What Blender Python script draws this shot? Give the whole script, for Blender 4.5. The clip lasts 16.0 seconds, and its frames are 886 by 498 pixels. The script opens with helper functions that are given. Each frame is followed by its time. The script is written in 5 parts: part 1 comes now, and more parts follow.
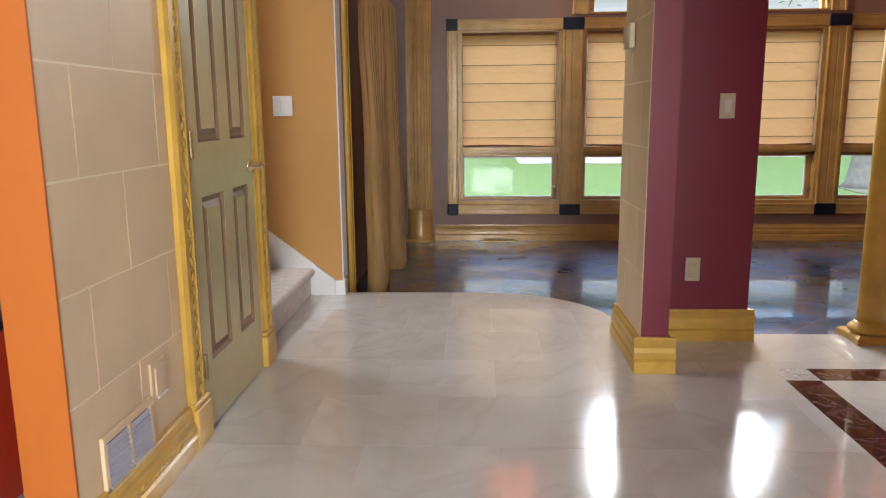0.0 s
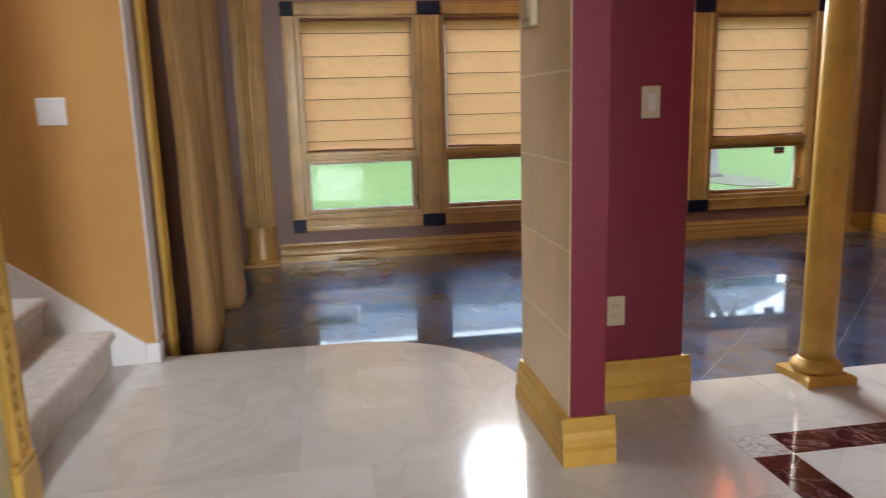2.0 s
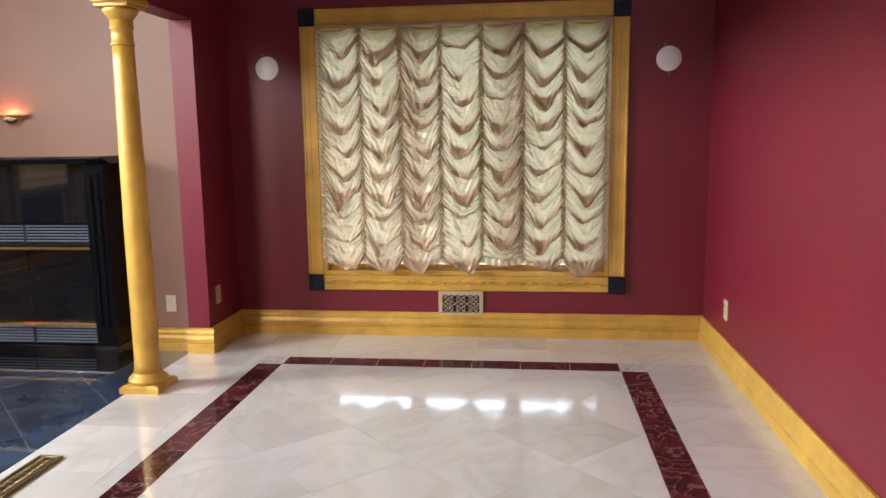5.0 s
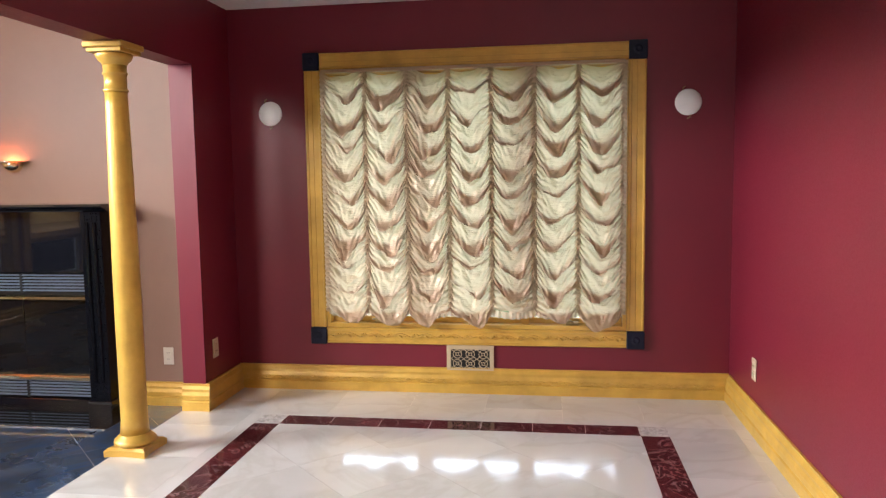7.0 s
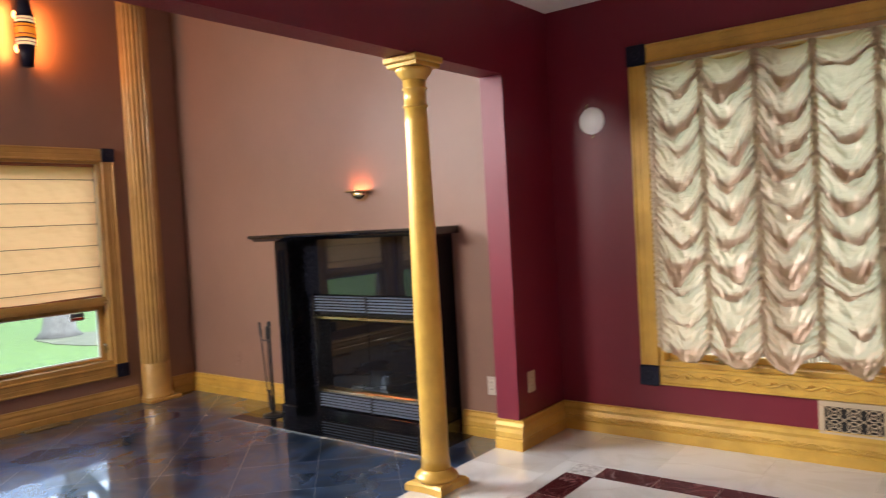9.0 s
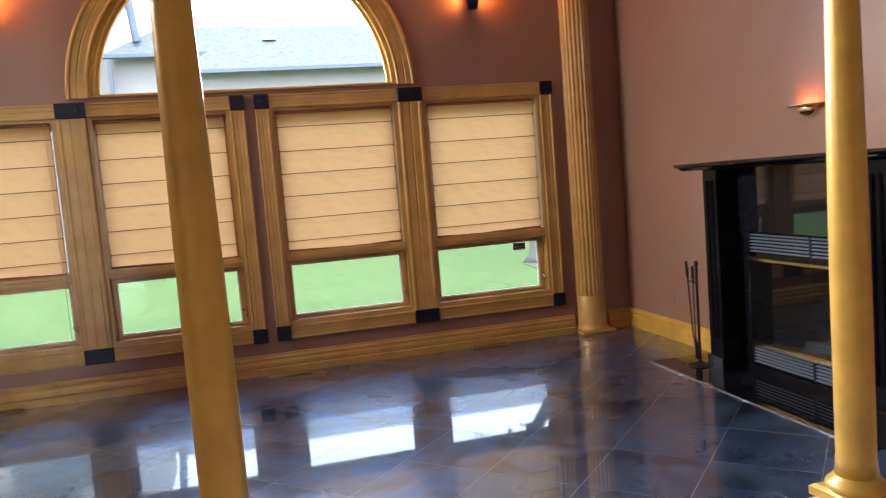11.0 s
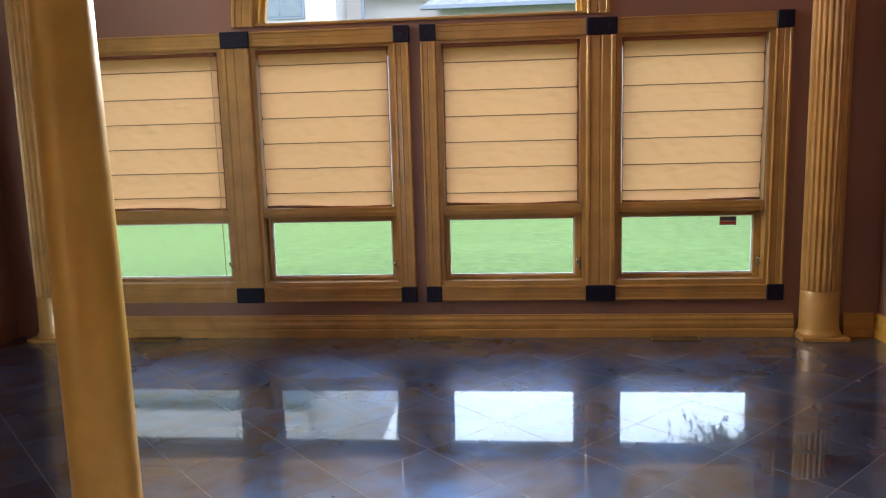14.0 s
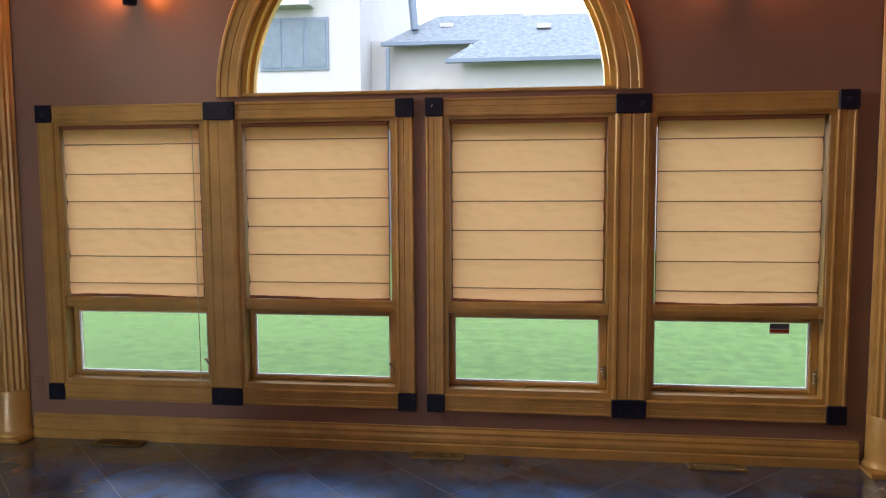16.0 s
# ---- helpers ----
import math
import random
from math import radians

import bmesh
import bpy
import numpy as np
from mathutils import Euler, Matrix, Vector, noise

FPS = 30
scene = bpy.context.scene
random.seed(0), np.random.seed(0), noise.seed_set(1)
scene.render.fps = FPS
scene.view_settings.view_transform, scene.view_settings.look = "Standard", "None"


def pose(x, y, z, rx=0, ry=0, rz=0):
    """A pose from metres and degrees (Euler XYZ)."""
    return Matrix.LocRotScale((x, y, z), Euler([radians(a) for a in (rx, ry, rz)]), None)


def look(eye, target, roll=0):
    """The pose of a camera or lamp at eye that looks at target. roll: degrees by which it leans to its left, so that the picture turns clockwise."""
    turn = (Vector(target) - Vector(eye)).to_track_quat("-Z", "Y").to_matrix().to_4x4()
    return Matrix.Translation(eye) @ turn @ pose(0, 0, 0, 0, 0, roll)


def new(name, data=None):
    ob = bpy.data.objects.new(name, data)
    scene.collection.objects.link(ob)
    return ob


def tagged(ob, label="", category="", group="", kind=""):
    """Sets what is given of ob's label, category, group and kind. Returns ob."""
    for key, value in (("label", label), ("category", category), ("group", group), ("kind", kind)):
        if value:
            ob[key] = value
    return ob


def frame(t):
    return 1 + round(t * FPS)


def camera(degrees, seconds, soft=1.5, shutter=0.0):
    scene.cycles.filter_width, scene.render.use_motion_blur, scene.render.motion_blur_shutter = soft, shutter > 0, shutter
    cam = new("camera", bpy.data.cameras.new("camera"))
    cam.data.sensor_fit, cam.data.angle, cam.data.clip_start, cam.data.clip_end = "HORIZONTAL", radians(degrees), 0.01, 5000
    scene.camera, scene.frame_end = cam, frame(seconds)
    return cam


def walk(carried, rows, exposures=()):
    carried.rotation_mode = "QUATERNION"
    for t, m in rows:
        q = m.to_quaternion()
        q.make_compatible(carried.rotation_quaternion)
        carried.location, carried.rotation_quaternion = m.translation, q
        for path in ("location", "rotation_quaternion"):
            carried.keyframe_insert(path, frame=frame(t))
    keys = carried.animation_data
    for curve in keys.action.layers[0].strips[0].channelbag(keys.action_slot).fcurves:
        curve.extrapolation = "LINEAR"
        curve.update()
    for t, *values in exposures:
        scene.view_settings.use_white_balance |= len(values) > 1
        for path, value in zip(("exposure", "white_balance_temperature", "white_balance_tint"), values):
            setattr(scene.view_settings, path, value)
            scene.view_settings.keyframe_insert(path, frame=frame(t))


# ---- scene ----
cam = camera(62.2, 16.0, soft=1.2, shutter=0.3)
PATH = [
    (0, (0.864, 0.553, 1.118), (0.766, 2.517, 0.753), -0.5),
    (0.5, (0.833, 0.777, 1.121), (0.765, 2.742, 0.753), -0.6),
    (1, (0.844, 1.031, 1.121), (0.846, 2.997, 0.751), -0.7),
    (1.5, (0.858, 1.267, 1.142), (0.928, 3.23, 0.768), -0.7),
    (2, (0.835, 1.536, 1.15), (1.141, 3.474, 0.764), -1.6),
    (2.5, (0.85, 1.728, 1.14), (1.591, 3.545, 0.751), -2.3),
    (2.6, (0.881, 1.761, 1.14), (1.71, 3.539, 0.751), -2.4),
    (3, (0.995, 1.9, 1.146), (2.184, 3.463, 0.769), -1.9),
    (3.5, (1.128, 1.946, 1.172), (2.67, 3.164, 0.803), -0.2),
    (4, (1.227, 1.999, 1.181), (3.019, 2.813, 0.826), 0.4),
    (4.5, (1.285, 2.054, 1.25), (3.201, 2.511, 0.904), -0.4),
    (5, (1.306, 2.119, 1.305), (3.27, 2.349, 1.004), -0.8),
    (5.2, (1.307, 2.143, 1.33), (3.279, 2.319, 1.051), -0.7),
    (7.3, (1.633, 2.041, 1.342), (3.598, 2.384, 1.196), -0.7),
    (7.5, (1.698, 2.02, 1.345), (3.647, 2.446, 1.202), -0.7),
    (8, (1.884, 2.001, 1.298), (3.766, 2.667, 1.179), -1.5),
    (8.5, (2.073, 2.002, 1.279), (3.848, 2.921, 1.185), -2.1),
    (8.7, (2.135, 1.981, 1.268), (3.845, 3.014, 1.187), -2.5),
    (9, (2.226, 1.975, 1.248), (3.809, 3.195, 1.172), -3.2),
    (9.5, (2.37, 1.891, 1.229), (3.656, 3.42, 1.138), -3.5),
    (10, (2.527, 1.871, 1.231), (3.493, 3.618, 1.106), -4.3),
    (10.2, (2.608, 1.895, 1.218), (3.468, 3.695, 1.086), -4.6),
    (12.3, (3.356, 2.314, 1.198), (3.43, 4.302, 0.991), -2.9),
    (12.5, (3.394, 2.338, 1.192), (3.432, 4.326, 0.982), -2.7),
    (13, (3.484, 2.514, 1.2), (3.45, 4.499, 0.96), -2.7),
    (13.5, (3.58, 2.66, 1.205), (3.454, 4.636, 0.925), -2.0),
    (14, (3.596, 2.806, 1.23), (3.416, 4.776, 0.937), -1.5),
    (14.5, (3.572, 3.018, 1.295), (3.388, 4.991, 1.026), -1.1),
    (15, (3.567, 3.185, 1.335), (3.375, 5.163, 1.111), -0.7),
    (15.5, (3.626, 3.372, 1.42), (3.406, 5.35, 1.227), -0.5),
    (16, (3.657, 3.491, 1.479), (3.411, 5.468, 1.307), -0.3),
]
EXPOSURES = [(0, 0.3), (2, 0.24), (3, 0.3), (4, 0.45), (5, 0.58), (7.5, 0.80), (9, 0.66), (10, 0.60), (12.5, 0.28), (14, 0.28), (16, 0.10)]
walk(cam, [(t, look(eye, target, roll)) for t, eye, target, roll in PATH], EXPOSURES)

# ---- light ----
world = bpy.data.worlds.new("world")
scene.world = world
world.use_nodes = True
wn = world.node_tree
sky = wn.nodes.new("ShaderNodeTexSky")
sky.sky_type, sky.sun_disc = "NISHITA", False
sky.sun_elevation, sky.sun_rotation = radians(50), radians(200)
sky.air_density, sky.dust_density, sky.ozone_density = 1.0, 4.0, 0.6
haze = wn.nodes.new("ShaderNodeMixRGB")
haze.inputs[0].default_value = 0.75
haze.inputs[2].default_value = (9.4, 10.8, 13.2, 1)
wn.links.new(sky.outputs[0], haze.inputs[1])
wn.links.new(haze.outputs[0], wn.nodes["Background"].inputs[0])
wn.nodes["Background"].inputs[1].default_value = 0.42

sun = new("sun", bpy.data.lights.new("sun", "SUN"))
sun.data.energy, sun.data.angle, sun.data.color = 1.2, radians(14), (1.0, 0.96, 0.9)
sun.matrix_world = look((3, -8, 16), (3, 4, 0))


# area lamp for window openings, sconces and the added unseen fills
def area_lamp(name, eye, target, w, h, watts, color=(0.93, 0.97, 1.0)):
    ob = new(name, bpy.data.lights.new(name, "AREA"))
    ob.data.shape, ob.data.size, ob.data.size_y = "RECTANGLE", w, h
    ob.data.energy, ob.data.color = watts, color
    ob.matrix_world = look(eye, target)
    return ob


area_lamp("arch_daylight", (3.004, 7.97, 2.45), (4.1, 1.0, 0.7), 1.8, 0.7, 90, (0.94, 0.97, 1.0)).data.spread = radians(76)
# added lamp before an unseen, made-up entry opening, to brighten the hall
area_lamp("entry_fill", (1.2, -2.7, 1.35), (-0.1, 2.6, 0.8), 1.1, 2.2, 48, (0.88, 0.96, 1.0)).data.spread = radians(80)
area_lamp("shade_daylight", (6.20, 2.54, 1.21), (0, 2.54, 1.1), 1.75, 1.5, 4)
# added lamp in a made-up west opening, to lift the hearth wall
area_lamp("west_fill", (-0.20, 6.4, 3.05), (6.1, 6.0, 0.3), 1.6, 0.85, 43, (1.0, 0.93, 0.84)).data.spread = radians(74)
# unseen lamp added below the stair ceiling, brightens carpet and hall floor
area_lamp("stairwell_fill", (-2.0, 4.40, 4.30), (0.6, 3.4, 0.0), 1.6, 0.9, 52, (0.88, 0.95, 1.0)).data.spread = radians(100)
# lamp added out of view in the windowless red room, lifts the dining room
area_lamp("next_room_fill", (-2.2, 1.45, 1.35), (3.0, 1.9, 1.1), 1.2, 1.6, 18, (0.94, 0.97, 1.0))


def glow_lamp(name, at, watts, color, size=0.03):
    ob = new(name, bpy.data.lights.new(name, "POINT"))
    ob.data.energy, ob.data.color, ob.data.shadow_soft_size = watts, color, size
    ob.location = at
    return ob



# ---- materials ----
def material(name, color, rough=0.5, metal=0.0, var=0.12, scale=6.0, bump=0.0, bump_scale=60.0, tint=None, coat=0.0, random_var=0.0, grain=None, spec=0.5):
    m = bpy.data.materials.new(name)
    m.use_nodes = True
    nt = m.node_tree
    b = nt.nodes["Principled BSDF"]
    tc = nt.nodes.new("ShaderNodeTexCoord")
    n1 = nt.nodes.new("ShaderNodeTexNoise")
    n1.inputs["Scale"].default_value, n1.inputs["Detail"].default_value, n1.inputs["Roughness"].default_value = scale, 6, 0.6
    mp = nt.nodes.new("ShaderNodeMapping")
    if grain:
        mp.inputs["Scale"].default_value = grain
    nt.links.new(tc.outputs["Object"], mp.inputs[0])
    nt.links.new(mp.outputs[0], n1.inputs["Vector"])
    ramp = nt.nodes.new("ShaderNodeValToRGB")
    lo = tint if tint else tuple(c * (1 - var) for c in color)
    hi = tuple(min(1, c * (1 + var * 0.7)) for c in color)
    ramp.color_ramp.elements[0].position, ramp.color_ramp.elements[1].position = 0.3, 0.7
    ramp.color_ramp.elements[0].color, ramp.color_ramp.elements[1].color = (*lo, 1), (*hi, 1)
    nt.links.new(n1.outputs["Fac"], ramp.inputs[0])
    out = ramp.outputs[0]
    if random_var:
        oi = nt.nodes.new("ShaderNodeObjectInfo")
        mr = nt.nodes.new("ShaderNodeMapRange")
        mr.inputs[3].default_value, mr.inputs[4].default_value = 1 - random_var, 1 + random_var * 0.4
        nt.links.new(oi.outputs["Random"], mr.inputs[0])
        mul = nt.nodes.new("ShaderNodeVectorMath")
        mul.operation = "SCALE"
        nt.links.new(out, mul.inputs[0])
        nt.links.new(mr.outputs[0], mul.inputs["Scale"])
        out = mul.outputs[0]
    nt.links.new(out, b.inputs["Base Color"])
    b.inputs["Metallic"].default_value = metal
    b.inputs["Specular IOR Level"].default_value = spec
    rr = nt.nodes.new("ShaderNodeMapRange")
    rr.inputs[3].default_value, rr.inputs[4].default_value = max(0.0, rough * 0.8), min(1, rough * 1.2)
    n2 = nt.nodes.new("ShaderNodeTexNoise")
    n2.inputs["Scale"].default_value = bump_scale * 0.4
    nt.links.new(tc.outputs["Object"], n2.inputs["Vector"])
    nt.links.new(n2.outputs["Fac"], rr.inputs[0])
    nt.links.new(rr.outputs[0], b.inputs["Roughness"])
    b.inputs["Coat Weight"].default_value, b.inputs["Coat Roughness"].default_value = coat, 0.08
    if bump:
        n3 = nt.nodes.new("ShaderNodeTexNoise")
        n3.inputs["Scale"].default_value, n3.inputs["Detail"].default_value = bump_scale, 4
        nt.links.new(mp.outputs[0], n3.inputs["Vector"])
        bp = nt.nodes.new("ShaderNodeBump")
        bp.inputs["Strength"].default_value, bp.inputs["Distance"].default_value = bump, 0.01
        nt.links.new(n3.outputs["Fac"], bp.inputs["Height"])
        nt.links.new(bp.outputs[0], b.inputs["Normal"])
    return m


def marble(name, base, dark, vein, vein_amount, rough, scale=2.0, vein_scale=3.0, random_var=0.06, vein_width=0.06, bump=0.0, coat=0.0, sky_haze=None, spec=0.5):
    m = bpy.data.materials.new(name)
    m.use_nodes = True
    nt = m.node_tree
    b = nt.nodes["Principled BSDF"]
    geo = nt.nodes.new("ShaderNodeNewGeometry")
    oi = nt.nodes.new("ShaderNodeObjectInfo")
    off = nt.nodes.new("ShaderNodeVectorMath")
    off.operation = "MULTIPLY_ADD"
    comb = nt.nodes.new("ShaderNodeCombineXYZ")
    nt.links.new(oi.outputs["Random"], comb.inputs[0])
    nt.links.new(oi.outputs["Random"], comb.inputs[1])
    nt.links.new(comb.outputs[0], off.inputs[0])
    off.inputs[1].default_value = (37.0, 53.0, 0)
    nt.links.new(geo.outputs["Position"], off.inputs[2])
    n1 = nt.nodes.new("ShaderNodeTexNoise")
    n1.inputs["Scale"].default_value, n1.inputs["Detail"].default_value, n1.inputs["Distortion"].default_value = scale, 7, 0.6
    nt.links.new(off.outputs[0], n1.inputs["Vector"])
    ramp = nt.nodes.new("ShaderNodeValToRGB")
    ramp.color_ramp.elements[0].position, ramp.color_ramp.elements[1].position = 0.35, 0.65
    ramp.color_ramp.elements[0].color, ramp.color_ramp.elements[1].color = (*dark, 1), (*base, 1)
    nt.links.new(n1.outputs["Fac"], ramp.inputs[0])
    n2 = nt.nodes.new("ShaderNodeTexNoise")
    n2.inputs["Scale"].default_value, n2.inputs["Detail"].default_value, n2.inputs["Distortion"].default_value = vein_scale, 8, 1.6
    nt.links.new(off.outputs[0], n2.inputs["Vector"])
    sub = nt.nodes.new("ShaderNodeMath")
    sub.operation = "SUBTRACT"
    sub.inputs[1].default_value = 0.5
    nt.links.new(n2.outputs["Fac"], sub.inputs[0])
    ab = nt.nodes.new("ShaderNodeMath")
    ab.operation = "ABSOLUTE"
    nt.links.new(sub.outputs[0], ab.inputs[0])
    vr = nt.nodes.new("ShaderNodeMapRange")
    vr.inputs[1].default_value, vr.inputs[2].default_value = 0.0, vein_width
    vr.inputs[3].default_value, vr.inputs[4].default_value = vein_amount, 0.0
    nt.links.new(ab.outputs[0], vr.inputs[0])
    mix = nt.nodes.new("ShaderNodeMixRGB")
    mix.inputs[2].default_value = (*vein, 1)
    nt.links.new(vr.outputs[0], mix.inputs[0])
    nt.links.new(ramp.outputs[0], mix.inputs[1])
    mr = nt.nodes.new("ShaderNodeMapRange")
    mr.inputs[3].default_value, mr.inputs[4].default_value = 1 - random_var, 1 + random_var * 0.5
    nt.links.new(oi.outputs["Random"], mr.inputs[0])
    mul = nt.nodes.new("ShaderNodeVectorMath")
    mul.operation = "SCALE"
    nt.links.new(mix.outputs[0], mul.inputs[0])
    nt.links.new(mr.outputs[0], mul.inputs["Scale"])
    nt.links.new(mul.outputs[0], b.inputs["Base Color"])
    n4 = nt.nodes.new("ShaderNodeTexNoise")
    n4.inputs["Scale"].default_value, n4.inputs["Detail"].default_value = 1.7, 5
    nt.links.new(geo.outputs["Position"], n4.inputs["Vector"])
    rr = nt.nodes.new("ShaderNodeMapRange")
    rr.inputs[1].default_value, rr.inputs[2].default_value = 0.3, 0.7
    rr.inputs[3].default_value, rr.inputs[4].default_value = rough * 0.7, rough * 1.5
    nt.links.new(n4.outputs["Fac"], rr.inputs[0])
    nt.links.new(rr.outputs[0], b.inputs["Roughness"])
    b.inputs["Coat Weight"].default_value, b.inputs["Coat Roughness"].default_value = coat, 0.035
    b.inputs["Specular IOR Level"].default_value = spec
    # streaky blue specular tint puts reflected sky haze into the marble's colour
    if sky_haze:
        b.inputs["Coat IOR"].default_value = 1.9
        b.inputs["Specular Tint"].default_value = (*sky_haze, 1)
        n5 = nt.nodes.new("ShaderNodeTexNoise")
        n5.inputs["Scale"].default_value, n5.inputs["Detail"].default_value, n5.inputs["Distortion"].default_value = 2.6, 8, 2.2
        nt.links.new(geo.outputs["Position"], n5.inputs["Vector"])
        sr = nt.nodes.new("ShaderNodeMapRange")
        sr.inputs[1].default_value, sr.inputs[2].default_value = 0.38, 0.64
        sr.inputs[3].default_value, sr.inputs[4].default_value = 1.0, 3.8
        nt.links.new(n5.outputs["Fac"], sr.inputs[0])
        nt.links.new(sr.outputs[0], b.inputs["Specular IOR Level"])
    if bump:
        n3 = nt.nodes.new("ShaderNodeTexNoise")
        n3.inputs["Scale"].default_value = 3.5
        nt.links.new(off.outputs[0], n3.inputs["Vector"])
        bp = nt.nodes.new("ShaderNodeBump")
        bp.inputs["Strength"].default_value, bp.inputs["Distance"].default_value = bump, 0.01
        nt.links.new(n3.outputs["Fac"], bp.inputs["Height"])
        nt.links.new(bp.outputs[0], b.inputs["Normal"])
    return m


def cloth(name, color, through_color, amount, rough=0.8, bump=0.25, bump_scale=14.0, stretch=(1, 1, 1), sheen=0.3, spec=0.3, metal=0.0):
    m = material(name, color, rough, metal, 0.12, 5.0, bump, bump_scale, spec=spec, grain=stretch)
    nt = m.node_tree
    b = nt.nodes["Principled BSDF"]
    b.inputs["Sheen Weight"].default_value = sheen
    tr = nt.nodes.new("ShaderNodeBsdfTranslucent")
    tr.inputs[0].default_value = (*through_color, 1)
    if bump:
        nt.links.new(b.inputs["Normal"].links[0].from_socket, tr.inputs["Normal"])
    mx = nt.nodes.new("ShaderNodeMixShader")
    mx.inputs[0].default_value = amount
    nt.links.new(b.outputs[0], mx.inputs[1])
    nt.links.new(tr.outputs[0], mx.inputs[2])
    nt.links.new(mx.outputs[0], nt.nodes["Material Output"].inputs[0])
    return m


def glow(name, color, strength):
    m = bpy.data.materials.new(name)
    m.use_nodes = True
    b = m.node_tree.nodes["Principled BSDF"]
    b.inputs["Base Color"].default_value = (*color, 1)
    b.inputs["Emission Color"].default_value = (*color, 1)
    b.inputs["Emission Strength"].default_value = strength
    return m


def clear_glass(name):
    m = bpy.data.materials.new(name)
    m.use_nodes = True
    nt = m.node_tree
    nt.nodes.remove(nt.nodes["Principled BSDF"])
    tr = nt.nodes.new("ShaderNodeBsdfTransparent")
    tr.inputs[0].default_value = (0.93, 0.95, 0.94, 1)
    gl = nt.nodes.new("ShaderNodeBsdfGlossy")
    gl.inputs["Roughness"].default_value = 0.02
    fr = nt.nodes.new("ShaderNodeFresnel")
    fr.inputs[0].default_value = 1.3
    mx = nt.nodes.new("ShaderNodeMixShader")
    nt.links.new(fr.outputs[0], mx.inputs[0])
    nt.links.new(tr.outputs[0], mx.inputs[1])
    nt.links.new(gl.outputs[0], mx.inputs[2])
    nt.links.new(mx.outputs[0], nt.nodes["Material Output"].inputs[0])
    return m


M_BURG = material("burgundy_paint", (0.158, 0.0090, 0.0225), 0.42, var=0.08, scale=1.5, bump=0.06, bump_scale=220, spec=0.46)
M_MAUVE = material("mauve_brown_paint", (0.252, 0.139, 0.100), 0.44, var=0.10, scale=1.3, bump=0.06, bump_scale=200)
M_OCHRE = material("ochre_paint", (0.49, 0.245, 0.064), 0.6, var=0.08, scale=1.5, bump=0.05, bump_scale=200)
M_ORANGE = material("orange_paint", (0.52, 0.13, 0.012), 0.55, var=0.05, scale=2)
M_RED = material("red_paint", (0.40, 0.03, 0.01), 0.5, var=0.08, scale=2)
M_WHITE = material("white_paint", (0.78, 0.77, 0.76), 0.55, var=0.03, scale=3, bump=0.03, bump_scale=150)
M_TRIMWHITE = material("white_trim_paint", (0.72, 0.70, 0.69), 0.4, var=0.04, scale=5)
M_GOLD = material("gold_painted_wood", (0.60, 0.355, 0.064), 0.38, 0.15, var=0.22, scale=5, bump=0.10, bump_scale=70, coat=0.15)
M_GOLDWIN = material("gold_window_wood", (0.47, 0.278, 0.080), 0.36, 0.12, var=0.24, scale=4, bump=0.08, bump_scale=60, coat=0.2)
M_ORNATE = material("gilt_ornament", (0.66, 0.44, 0.12), 0.3, 0.45, var=0.3, scale=14, bump=0.2, bump_scale=50)
M_BLOCK = material("black_corner_block", (0.005, 0.007, 0.022), 0.45, var=0.2, scale=20, spec=0.25)
M_STONEBLOCK = material("tan_wall_block", (0.69, 0.51, 0.325), 0.45, var=0.10, scale=3, bump=0.05, bump_scale=30, random_var=0.05)
M_JOINT = material("pale_joint", (0.86, 0.73, 0.54), 0.5, var=0.05)
M_DOOR = material("olive_gold_door_paint", (0.51, 0.43, 0.235), 0.36, 0.10, var=0.12, scale=3, bump=0.05, bump_scale=40, coat=0.2)
M_DOORBEVEL = material("brown_glaze", (0.25, 0.16, 0.09), 0.4, 0.1, var=0.2)
M_CARPET = material("beige_carpet", (0.74, 0.68, 0.63), 0.95, var=0.15, scale=25, bump=0.8, bump_scale=180)
M_GRANITE = material("black_granite", (0.008, 0.009, 0.014), 0.035, var=0.4, scale=60, spec=0.8)
M_HONED = material("honed_black_granite", (0.004, 0.0045, 0.007), 0.2, var=0.4, scale=60, spec=0.14)
M_BLACKMETAL = material("black_steel", (0.020, 0.020, 0.024), 0.35, 0.2, var=0.2)
M_SLAT = material("grey_louvre_metal", (0.20, 0.24, 0.34), 0.35, 0.3, var=0.1)
M_BRASS = material("polished_brass", (0.95, 0.82, 0.52), 0.20, 1.0, var=0.1, scale=20)
M_REGISTER = material("antique_brass", (0.33, 0.25, 0.12), 0.38, 0.8, var=0.25, scale=30)
# near-black colour painted in for shade inside vents, louvres and socket slots
M_HOLE_SHADE = material("hole_shade", (0.01, 0.009, 0.008), 0.8, var=0.1)
M_PLATE = material("ivory_plastic", (0.50, 0.39, 0.26), 0.35, var=0.03)
M_WHITEPLATE = material("white_plastic", (0.80, 0.79, 0.78), 0.35, var=0.03)
M_VENT = material("lilac_grey_metal", (0.46, 0.46, 0.54), 0.4, 0.2, var=0.1)
M_ROCKER = material("ivory_rocker_plastic", (0.58, 0.50, 0.43), 0.35, var=0.03)
M_CHROME = material("silver_strip", (0.75, 0.76, 0.78), 0.2, 1.0, var=0.05)
M_FIREGLASS = material("smoked_glass", (0.006, 0.006, 0.007), 0.03, var=0.1, spec=0.8)
M_BLIND = cloth("peach_blind_fabric", (0.74, 0.46, 0.26), (0.97, 0.535, 0.262), 0.79, 0.85, 0.9, 5.0, (0.6, 1, 2.6))
M_SEAM = material("brown_seam", (0.25, 0.09, 0.04), 0.8, var=0.1)
